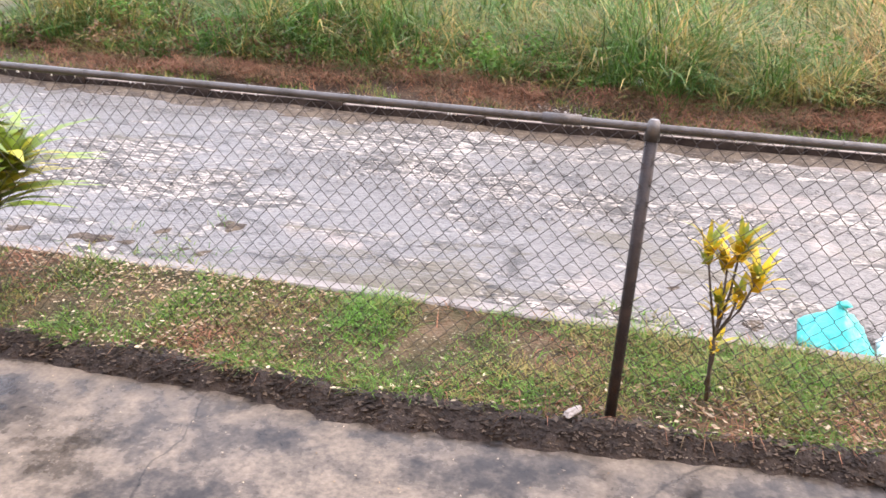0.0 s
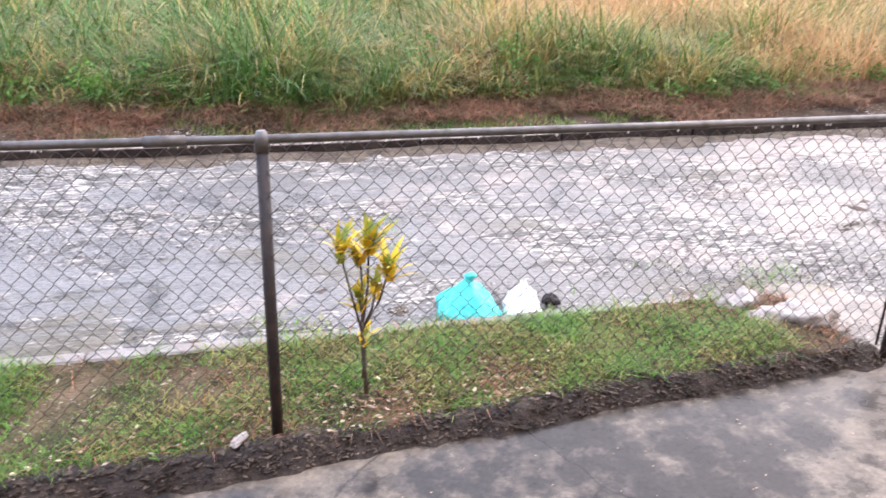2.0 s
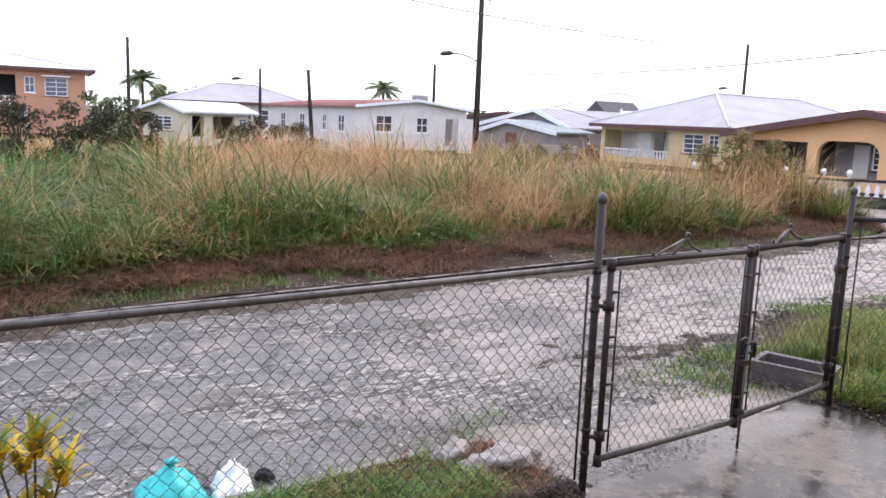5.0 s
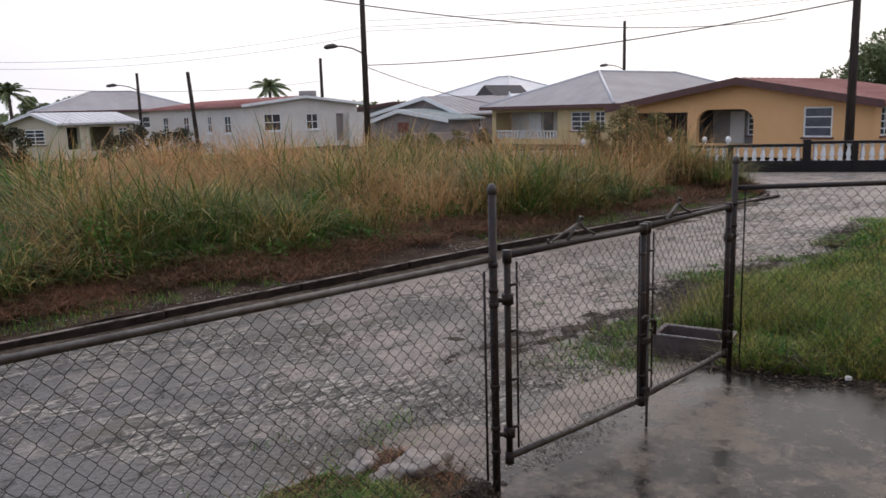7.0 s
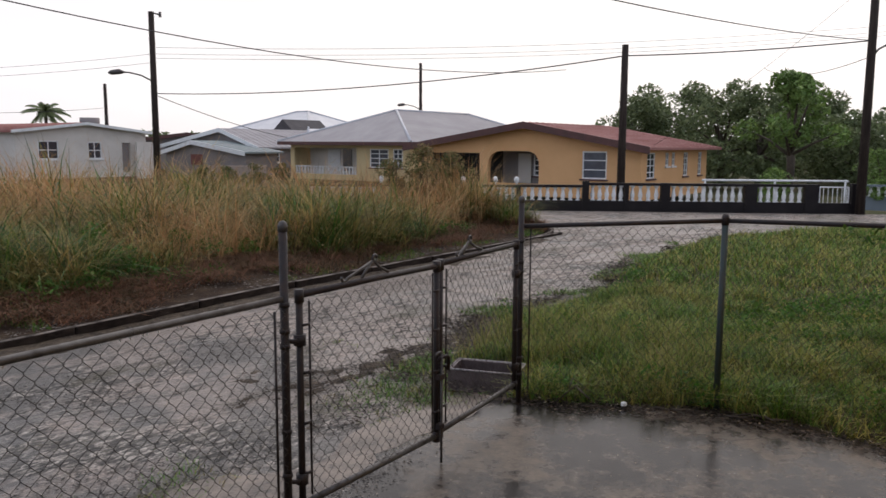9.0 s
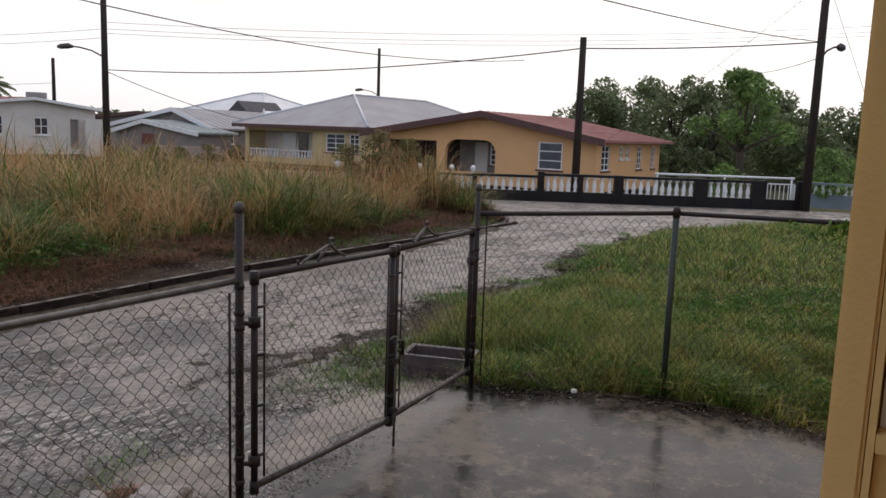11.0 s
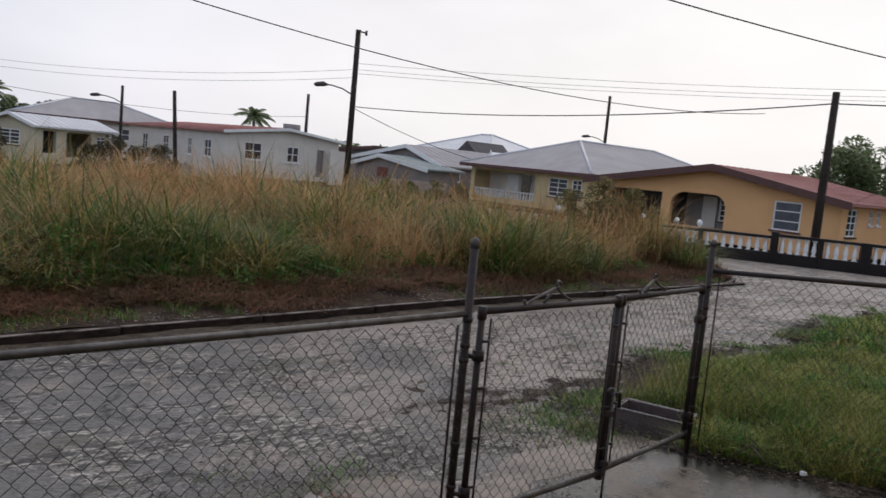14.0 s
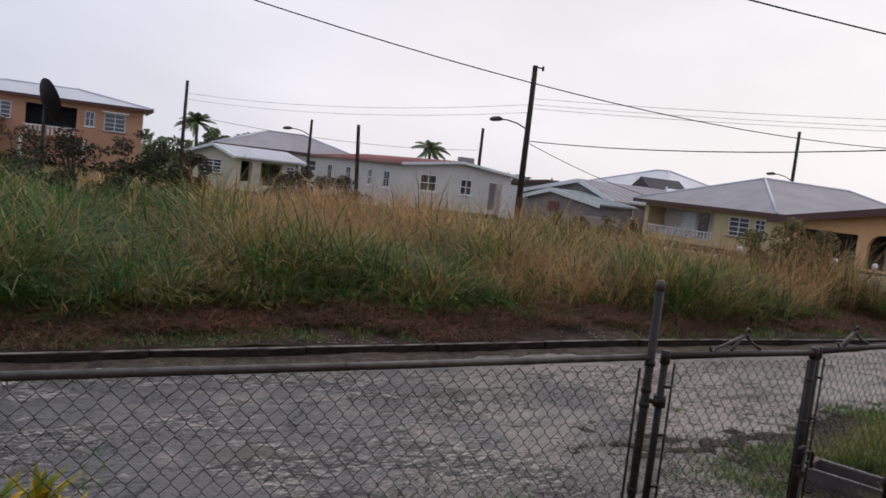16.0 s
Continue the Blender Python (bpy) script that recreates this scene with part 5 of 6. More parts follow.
def tree(label, x, y, h, spread, seed, mat, count=6000, leaf=0.16, trunk=0.32, category="tree", low=0.35):
    g = empty(category.replace(" ", "_"), pose(x, y, -0.3), label, category)
    r = random.Random(seed)
    tb = B()
    tube(tb, [(0, 0, 0), (0.1, 0.05, h * 0.25), (0.0, 0.15, h * 0.5)], [h * 0.045 * trunk / 0.32, h * 0.035, h * 0.022], 9)
    cs, rs = [], []
    for i in range(30):
        a = r.uniform(0, math.tau)
        z = h * r.uniform(low, 0.93)
        f = (z / h - low) / (0.93 - low)
        rr = spread * r.uniform(0.15, 1.0) * (1.0 if f < 0.55 else 1.0 - 0.75 * (f - 0.55) / 0.45)
        c = (rr * math.cos(a), rr * math.sin(a), z)
        cs.append(c)
        rs.append(spread * r.uniform(0.16, 0.33))
        if i < 10:
            tube(tb, [(0, 0.1, h * 0.3), (c[0] * 0.5, c[1] * 0.5, h * 0.3 + (z - h * 0.3) * 0.6), c], [h * 0.016, h * 0.010, h * 0.004], 6)
    part("trunk", tb, M_BARK, g)
    leaf_cloud("crown", cs, rs, count, leaf, mat, g, 0.75, seed)
    return g


rt = random.Random(3)
cxs = []
for i in range(15):
    a = radians(26.5 - 2.05 * i + rt.uniform(-0.6, 0.6))
    dd = rt.uniform(50, 62)
    hh = (2.3, 3.4, 4.7, 5.3, 5.5, 5.7, 5.4, 5.0, 4.8, 4.2, 4.0, 4.6, 5.2, 5.4, 5.6)[i] * dd / 52 * rt.uniform(0.93, 1.06)
    cxs.append((-2.8 + 66 * math.cos(a), -3.0 + 66 * math.sin(a), 1.0 + rt.uniform(-0.3, 0.6)))
    tree("dark broad-leaved tree behind the ochre house" if i < 9 else "dark broad-leaved tree beyond the corner",
         -2.8 + dd * math.cos(a), -3.0 + dd * math.sin(a), hh * 1.07, 3.3, 100 + i, G_TREE, 5600, 0.14, 0.3, "tree", 0.10)
tagged(leaf_cloud("undergrowth", cxs, [2.3] * len(cxs), 9000, 0.24, G_TREE, None, 0.8, 55), "dense dark undergrowth below the trees", "undergrowth", "", "stuff")
tree("light green tree with open branches in the garden", 40.0, 6.2, 6.1, 2.5, 5, G_TREEL, 4600, 0.13, 0.16, "tree", 0.40)
tree("light green young tree in the garden", 36.0, 1.6, 2.3, 1.3, 6, G_TREEL, 1800, 0.08, 0.3, "tree", 0.2)
tree("yellow-green bush behind the low blue-grey wall", 31.3, 0.9, 1.25, 0.85, 7, G_TREEL, 1500, 0.07, 0.2, "bush", 0.2)
tree("light green bush behind the balustraded wall", 28.6, 4.2, 1.5, 1.0, 8, G_TREEL, 1500, 0.07, 0.2, "bush", 0.2)
tree("dark broad-leaved tree behind the pale house", 18.6, 88.0, 4.9, 2.6, 9, G_TREE, 5000, 0.16, 0.3, "tree", 0.2)
tree("dark broad-leaved tree behind the pale house", 22.4, 87.0, 5.0, 2.8, 10, G_TREE, 5000, 0.16, 0.3, "tree", 0.2)
for i, (bx, by, bh, bs) in enumerate(((0.2, 20.6, 2.35, 0.75), (0.95, 20.9, 2.6, 0.85), (1.6, 20.4, 2.55, 0.8), (2.2, 20.8, 2.15, 0.6), (-0.9, 22.5, 2.4, 1.0), (-2.3, 22.0, 2.45, 1.2), (-3.9, 21.5, 2.5, 1.2),
                                      (7.4, 29.0, 1.75, 0.7), (8.35, 29.1, 2.0, 0.8), (9.6, 29.6, 1.75, 0.9), (10.85, 30.3, 1.9, 0.9), (-5.6, 21, 2.4, 1.2))):
    tree("straggly dark bush with dying brown leaves in the field", bx, by, bh * 1.06, bs * 1.15, 20 + i, G_BUSH, 2600, 0.05, 0.16, "bush", 0.10)
for i, (bx, by, bh, bs) in enumerate(((24.6, 32.6, 1.15, 0.7), (25.7, 31.9, 1.05, 0.75), (26.8, 30.8, 1.15, 0.8), (28.0, 30.0, 1.2, 0.7))):
    tree("low green shrub before the pink-beige wall", bx, by, bh, bs, 60 + i, G_BUSHG, 1500, 0.06, 0.16, "bush", 0.15)
for i, (bx, by, bh, bs) in enumerate(((13.7, 10.4, 2.1, 0.75), (14.4, 10.0, 2.35, 0.8), (15.1, 10.3, 2.4, 0.8), (15.7, 9.9, 2.2, 0.75), (16.2, 10.6, 1.9, 0.65))):
    tree("dull green bush at the corner of the field", bx, by, bh, bs, 40 + i, G_BUSHG, 3400, 0.036, 0.16, "bush", 0.1)


def palm(x, y, h, seed):
    g = empty("palm", pose(x, y, -0.3), "distant coconut palm above the roofs", "palm")
    part("trunk", tube(B(), [(0, 0, 0), (0.15, 0, h * 0.5), (0.1, 0.1, h)], [0.2, 0.16, 0.13], 8), M_BARK, g)
    r = random.Random(seed)
    for k in range(24):
        a, el = r.uniform(0, math.tau), r.uniform(-0.2, 1.2)
        L = 2.1
        pts = [Vector((0.1 + math.cos(a) * math.cos(el) * L * f, 0.1 + math.sin(a) * math.cos(el) * L * f, h + math.sin(el) * L * f - 1.1 * f * f)) for f in np.linspace(0, 1, 8)]
        vs, fs = [], []
        sd = Vector((-math.sin(a), math.cos(a), 0))
        for i in range(28):
            f = (i + 0.5) / 28 * 6.99
            p = pts[int(f)].lerp(pts[int(f) + 1], f - int(f))
            ax = (pts[int(f) + 1] - pts[int(f)]).normalized()
            for sg in (-1, 1):
                w = 0.62 * (1 - abs(i - 11) / 22)
                k0 = len(vs)
                vs += [p - ax * 0.06, p + ax * 0.06, p + sd * sg * w * 0.75 + ax * w * 0.5 - Vector((0, 0, w * 0.55))]
                fs.append((k0, k0 + 1, k0 + 2))
        raw("frond", [tuple(v) for v in vs], fs, G_TREE, g)


palm(33.0, 64.0, 4.9, 1)
palm(13.8, 75.3, 4.9, 2)
far = leaf_cloud("distant_trees", [(80 * math.cos(a) * k, 80 * math.sin(a) * k, 1.0) for a in np.linspace(-0.5, 2.3, 60) for k in (1.3, 1.6)],
                 [3.2] * 120, 16000, 0.6, G_TREE, None, 0.8, 77)
tagged(far, "distant low line of dark trees", "trees", "", "stuff")


def croton(x, y, h, seed, mat, label, heads, droop=0.45, width=0.036):
    """A croton: thin forked stems with whorls of long pointed leaves."""
    g = empty("croton_shrub", pose(x, y, -0.135 if x > -5 else -0.2), label, "shrub", "croton shrubs")
    r = random.Random(seed)
    st = B()
    tube(st, [(0, 0, 0), (-0.015, 0.01, h * 0.28), (-0.02, 0.0, h * 0.46)], [0.012, 0.010, 0.009], 7)
    base, ht, wd, yw, bd, tl = [], [], [], [], [], []
    for hx, hy, hz, n, L in heads:
        hz += 0.11
        tube(st, [(-0.02, 0, h * 0.40 if hz > h * 0.45 else h * 0.1), (hx * 0.6, hy * 0.6, (h * 0.4 + hz) / 2 if hz > h * 0.45 else hz * 0.7), (hx, hy, hz)], [0.007, 0.006, 0.005], 6)
        for k in range(int(n * 1.5)):
            a = r.uniform(0, math.tau)
            base.append((hx + 0.01 * math.cos(a), hy + 0.01 * math.sin(a), hz + r.uniform(-0.07, 0.03)))
            ht.append(L * r.uniform(0.5, 0.98))
            wd.append(width * r.uniform(0.8, 1.25))
            yw.append(a)
            bd.append(r.uniform(0.0, 0.3 + droop))
            tl.append(r.uniform(0.1, 0.55 + droop))
    part("stem", st, M_BARK, g)
    strips("foliage", np.array(base), np.array(ht), np.array(wd), np.array(yw), np.array(bd), mat, 4, g, np.array(tl))
    return g


croton(-2.81, 0.2, 0.86, 1, G_CROTON, "young croton shrub with yellow leaves on the lawn strip",
       [(-0.12, 0.0, 0.66, 14, 0.15), (0.02, 0.02, 0.68, 20, 0.15), (0.11, -0.02, 0.56, 18, 0.14), (-0.02, 0.03, 0.60, 12, 0.14), (-0.03, 0.0, 0.40, 12, 0.11), (0.05, 0.0, 0.46, 6, 0.10), (-0.01, -0.01, 0.20, 6, 0.08)])
croton(-6.78, 0.22, 1.0, 2, G_CROTONG, "large croton shrub with green and yellow leaves",
       [(0.0, 0.0, 0.85, 34, 0.24), (0.22, 0.0, 0.72, 34, 0.24), (-0.2, 0.05, 0.74, 30, 0.24), (0.15, -0.12, 0.52, 26, 0.22), (0.05, 0.15, 0.6, 26, 0.22), (-0.12, -0.1, 0.5, 26, 0.22)], 1.3, 0.085)


# ---- loose things ----
def lump(name, x, y, z, sx_, sy_, sz_, mat, seed, label, category, rough_=0.25, peak=0.0, group=""):
    bm = B()
    bmesh.ops.create_icosphere(bm, subdivisions=4, radius=1.0)
    r = random.Random(seed)
    off = Vector((r.uniform(0, 50), r.uniform(0, 50), r.uniform(0, 50)))
    for v in bm.verts:
        k = 1 + rough_ * noise.noise(v.co * 1.6 + off) + rough_ * 0.5 * noise.noise(v.co * 4.5 + off) + rough_ * 0.25 * noise.noise(v.co * 11 + off)
        c = v.co * k
        t_ = max(0.0, c.z)
        nar = 1 - peak * t_
        v.co = (c.x * sx_ * nar, c.y * sy_ * nar, max(c.z, -0.35) * sz_)
    for f in bm.faces:
        f.smooth = True
    ob = part(name, bm, mat)
    ob.matrix_basis = pose(x, y, z, 0, 0, r.uniform(0, 360))
    return tagged(ob, label, category, group)


teal = lump("rubbish_bag", -2.03, 1.17, -0.175, 0.262, 0.20, 0.215, M_TEAL, 6, "full teal plastic rubbish bag at the edge of the road", "bag", 0.24, 0.74)
bm = B()
tube(bm, [(0, 0, 0.09), (0.005, 0.0, 0.145), (-0.005, 0.005, 0.175), (0.0, 0.0, 0.20), (0.02, 0.01, 0.225)], [0.10, 0.060, 0.034, 0.038, 0.030], 11)
for v in bm.verts:
    v.co += 0.022 * noise.noise_vector(v.co * 25)
part("knot", bm, M_TEAL, teal, "gathered top of the bag")
lump("rubbish_bag", -1.68, 1.18, -0.185, 0.165, 0.11, 0.145, M_WBAG, 8, "small white plastic bag beside the teal one", "bag", 0.5, 0.62)
lump("rubbish_bag", -1.45, 1.27, -0.215, 0.06, 0.05, 0.045, M_BLACKP, 9, "small dark scrap of rubbish beside the white bag", "bag", 0.4, 0.2)
lump("stone", -0.20, 0.47, -0.085, 0.27, 0.19, 0.10, M_STONE, 11, "broken lump of pale concrete at the strip's end", "stone", 0.5, 0.1)
lump("stone", -0.44, 0.72, -0.10, 0.15, 0.12, 0.10, M_STONE, 12, "broken lump of pale concrete at the strip's end", "stone", 0.5, 0.1)
lump("stone", -3.23, 7.8, -0.0, 0.10, 0.08, 0.07, M_WBAG, 13, "pale scrap on the mown verge", "litter", 0.4, 0.1)
lump("stone", 3.2, -0.55, -0.085, 0.028, 0.024, 0.022, M_WBAG, 14, "white pebble at the edge of the lawn", "stone", 0.4, 0.1)
lump("stone", -3.42, -0.03, -0.175, 0.06, 0.025, 0.014, M_STONE, 15, "crumpled pale scrap on the lawn strip", "litter", 0.4, 0.1)

tr_ = empty("trough", pose(3.23, 0.80, -0.20, 0, 0, -72), "dark open plastic trough with a pale worn rim on the verge", "trough")
bm = B()
TW, TD, TH = 0.32, 0.18, 0.20
box(bm, -TW, TW, -TD, -TD + 0.03, 0, TH)
box(bm, -TW, TW, TD - 0.03, TD, 0, TH)
box(bm, -TW, -TW + 0.03, -TD + 0.03, TD - 0.03, 0, TH)
box(bm, TW - 0.03, TW, -TD + 0.03, TD - 0.03, 0, TH)
box(bm, -TW + 0.03, TW - 0.03, -TD + 0.03, TD - 0.03, 0, 0.05)
part("trough_body", bm, M_TROUGH, tr_)
bm = B()
tube(bm, [(-TW, -TD, TH), (TW, -TD, TH), (TW, TD, TH), (-TW, TD, TH), (-TW, -TD, TH)], 0.010, 8)
part("rim", bm, M_TROUGHRIM, tr_, "pale worn rim")
br = B()
for p in ([(2.95, -0.05, -0.1), (3.02, -0.2, 0.06), (3.1, -0.3, 0.0)], [(3.0, -0.15, 0.03), (3.12, -0.12, 0.08), (3.2, -0.3, -0.06)], [(3.02, -0.2, 0.05), (2.96, -0.36, -0.02)]):
    tube(br, p, [0.007, 0.006, 0.003][:len(p)], 6)
tagged(part("dry_branch", br, M_BARK), "twisted dry branch beside the gate post", "branch")


# ---- grass, litter: what nobody could count ----
def scatter(n, x0, x1, y0, y1):
    return rng.uniform(x0, x1, n), rng.uniform(y0, y1, n)


def grass(name, x, y, z, h, w, bend, mat, label, levels=3, wind=None, tilt=0.25):
    n = len(x)
    yaw = rng.uniform(0, math.tau, n) if wind is None else wind + rng.normal(0, 0.9, n)
    ob = strips(name, np.stack([x, y, z], 1), h, w, yaw, bend, mat, levels, None, rng.uniform(0, tilt, n))
    return tagged(ob, label, "grass", "", "stuff")


# tall field grass in tussocks: green ones, and dry seeding ones that stand higher
def tussocks(count, per, x0, x1, y0, y1, w, radius, name, mat, label, dry, levels=4, hmul=1.0):
    cx, cy = scatter(count, x0, x1, y0, y1)
    front = 7.48 + 0.40 * wave2(cx, cx * 0, 0.9, 31) + 0.2 * wave2(cx, cx * 0, 2.7, 32) - 0.5 * np.clip((cx - 6) / 5, 0, 1)
    dryness = 1.7 * wave2(cx, cy, 0.75, 35) + 0.06 * np.clip(cy - 9.0, 0, 7) + 0.10 + 0.55 * np.clip((cx - 2) / 6, 0, 1) - 1.5 * np.clip((4.0 - cx) / 5, 0, 1)
    keep = (cy > front) & (cx < field_right(cy) - 0.3)
    keep &= (dryness > rng.uniform(-0.3, 0.6, count)) if dry else (dryness < rng.uniform(0.1, 1.3, count))
    if dry:
        keep &= cy > front + 0.45
    cx, cy, front = cx[keep], cy[keep], front[keep]
    m = len(cx)
    ramp = np.clip((cy - front) / 1.0, 0, 1)
    th = (0.42 + 0.58 * ramp) * rng.uniform(0.55, 1.35, m) * np.clip(1 + 0.35 * wave2(cx, cy, 1.6, 34), 0.72, 1.5) * (1 + 0.08 * np.clip((cx - 3) / 5, 0, 1)) * hmul
    i = np.repeat(np.arange(m), per)
    n = len(i)
    a, rr = rng.uniform(0, math.tau, n), radius * np.sqrt(rng.uniform(0, 1, n))
    x, y = cx[i] + rr * np.cos(a), cy[i] + rr * np.sin(a)
    h = th[i] * rng.uniform(0.35, 1.12, n)
    bend = rng.uniform(0.25, 1.45, n) if not dry else rng.uniform(0.2, 1.2, n)
    yaw = a + rng.normal(0, 1.6, n)
    ob = strips(name, np.stack([x, y, field_h(x, y) - 0.03], 1), h, w * rng.uniform(0.6, 1.5, n), yaw, bend, mat, levels, None, rng.uniform(0, 0.30 if not dry else 0.25, n))
    return tagged(ob, label, "grass", "", "stuff")


GREEN, DRY = "tall green grass in tussocks across the field", "dry straw-coloured seeding grass in the field"
tussocks(2900, 36, -13, 17, 7.2, 11.5, 0.0175, 0.26, "tall_grass", G_FIELD, GREEN, False, 5, 1.22)
tussocks(3800, 19, -16, 16.5, 11.5, 20, 0.030, 0.34, "tall_grass", G_FIELD, GREEN, False, 4, 1.36)
tussocks(2600, 20, -22, 11, 20, 45, 0.050, 0.6, "tall_grass", G_FIELD, GREEN, False, 3, 1.15)
tussocks(1400, 26, -13, 17, 8.0, 12.5, 0.011, 0.22, "dry_grass", G_STRAW, DRY, True, 4, 1.36)
tussocks(3800, 22, -16, 16.5, 12.5, 22, 0.018, 0.32, "dry_grass", G_STRAW, DRY, True, 4, 1.52)
tussocks(4200, 20, -22, 11, 22, 45, 0.034, 0.55, "dry_grass", G_STRAW, DRY, True, 3, 1.35)
tussocks(70, 60, 12.6, 16.6, 8.6, 10.6, 0.014, 0.25, "tall_grass", G_FIELD, GREEN, False, 4, 1.3)
tussocks(60, 70, 13.0, 16.4, 9.0, 10.8, 0.009, 0.22, "dry_grass", G_STRAW, DRY, True, 4, 1.75)


def weed_clumps(name, count, seed, mat, label, y1, size, h, green):
    """Low leafy clumps that stand in and before the tall grass."""
    r = np.random.default_rng(seed)
    cx, cy = r.uniform(-13, 15.5, count), r.uniform(7.35, y1, count)
    k = (cx < field_right(cy) - 0.5) & (wave2(cx, cy, 0.8, seed) * (1 if green else -1) > -0.25)
    cx, cy = cx[k], cy[k]
    cs, rs = [], []
    for a, b_ in zip(cx, cy):
        hh = h * r.uniform(0.5, 1.2) * (0.5 + 0.5 * min(1.0, (b_ - 7.3) / 1.2))
        for q in range(4):
            cs.append((a + r.uniform(-0.25, 0.25), b_ + r.uniform(-0.2, 0.2), -0.3 + hh * r.uniform(0.3, 1.0)))
            rs.append(r.uniform(0.10, 0.24))
    return tagged(leaf_cloud(name, cs, rs, 55 * len(cs), size, mat, None, 0.9, seed), label, "weeds", "", "stuff")


weed_clumps("broad_weeds", 230, 61, G_WEED, "bright green leafy weeds among the tall grass", 10.8, 0.034, 0.80, True)
weed_clumps("dead_weeds", 340, 62, G_DEAD, "dead brown weeds along the front of the grass", 9.3, 0.030, 0.62, False)
# brown cut grass on the verge
x, y = scatter(60000, -14, 16.5, 6.3, 8.4)
k = (x < field_right(y) - 0.1) & (wave2(x, y, 2.2, 41) + np.clip((y - 7.0) * 1.5, -1.0, 0.8) > rng.uniform(-0.8, 1.0, len(x)))
x, y = x[k], y[k]
grass("cut_grass", x, y, field_h(x, y) + 0.0 + 0.10 * rng.uniform(0, 1, len(x)) ** 2 * np.clip((y - 6.8), 0, 1), rng.uniform(0.10, 0.34, len(x)), rng.uniform(0.006, 0.014, len(x)), rng.uniform(0.8, 2.2, len(x)), G_THATCH,
      "brown cut grass lying along the verge", 3, None, 1.2)
x, y = scatter(26000, -14, 16.0, 6.28, 7.9)
k = (x < field_right(y) - 0.1) & (wave2(x, y, 1.6, 43) + 0.6 * wave2(x, y, 6.0, 44) - 0.35 * (y - 6.6) > 0.1)
x, y = x[k], y[k]
grass("verge_grass", x, y, field_h(x, y), rng.uniform(0.04, 0.13, len(x)), rng.uniform(0.006, 0.012, len(x)), rng.uniform(0.2, 1.0, len(x)), G_STRIP, "short green tufts on the mown verge")


# gravel and scraps on the bare soil behind the kerb
x, y = scatter(22000, -13, 15.5, 6.28, 7.5)
k = (x < field_right(y) - 0.15) & (wave2(x, y, 2.6, 45) - 0.9 * (y - 6.6) > rng.uniform(-0.9, 0.7, len(x)))
GRAVEL = (x[k], y[k])

# raked heaps on the verge
hx, hy = scatter(330, -14, 15.5, 6.75, 8.1)
hk = hx < field_right(hy) - 0.4
hx, hy = hx[hk], hy[hk]
i = np.repeat(np.arange(len(hx)), 55)
n = len(i)
a, rr = rng.uniform(0, math.tau, n), rng.uniform(0.02, 1, n) ** 0.7 * rng.uniform(0.12, 0.34, len(hx))[i]
x, y = hx[i] + 1.5 * rr * np.cos(a), hy[i] + 0.8 * rr * np.sin(a)
grass("grass_heap", x, y, field_h(x, y) + np.clip(0.15 - 0.4 * rr, 0, 1) * rng.uniform(0.2, 1, n), rng.uniform(0.10, 0.30, n), rng.uniform(0.005, 0.012, n), rng.uniform(0.8, 2.2, n), G_THATCH,
      "heaps of brown cut grass on the verge", 3, None, 1.3)


# lawn beyond the side fence
def lawn_grass(n, x0, x1, y0, y1, w, h0, h1):
    x, y = scatter(n, x0, x1, y0, y1)
    edge = lawn_edge(x) - 0.2 + 0.18 * wave2(x, y, 3, 51)
    k = (y < edge) & (x > lot_edge(y) + 0.06 + 0.06 * wave2(y, x, 5, 52)) & (np.hypot(x - 3.2, y - 0.85) > 0.52)
    x, y, edge = x[k], y[k], edge[k]
    hh = (h0 + (h1 - h0) * np.clip(0.5 + 0.35 * wave2(x, y, 0.9, 53) + 0.45 * wave2(x, y, 4.5, 54), 0, 1)) * rng.uniform(0.5, 1.4, len(x)) * np.clip((edge - y) / 0.6 + 0.25, 0.25, 1)
    grass("lawn_grass", x, y, lawn_h(x, y) - 0.01, hh, w * rng.uniform(0.7, 1.3, len(x)), rng.uniform(0.2, 1.1, len(x)), G_LAWN, "rough green lawn grass beyond the side fence", 3, None, 0.5)


lawn_grass(92000, 2.9, 8.5, -5.0, 2.3, 0.0095, 0.06, 0.30)
lawn_grass(52000, 8.5, 20, -8, 3.0, 0.016, 0.12, 0.28)
# leafy weeds along the lawn's near edge and in clumps further in
wr = np.random.default_rng(88)
wx, wy = wr.uniform(3.1, 9.0, 330), wr.uniform(-4.0, 1.9, 330)
wk = (wx > lot_edge(wy) + 0.12) & (wy < lawn_edge(wx) - 0.35) & (np.hypot(wx - 3.2, wy - 0.85) > 0.6) & (wave2(wx, wy, 1.3, 89) > 0.1 - 0.9 * (wx < lot_edge(wy) + 0.7))
wc, wrad = [], []
for a, b_ in zip(wx[wk], wy[wk]):
    for q in range(3):
        wc.append((a + wr.uniform(-0.10, 0.10), b_ + wr.uniform(-0.10, 0.10), float(lawn_h(a, b_)) + wr.uniform(0.05, 0.22)))
        wrad.append(wr.uniform(0.05, 0.12))
tagged(leaf_cloud("lawn_weeds", wc, wrad, 26 * len(wc), 0.022, G_WEED, None, 0.9, 90), "dark green leafy weeds in the lawn beyond the fence", "weeds", "", "stuff")
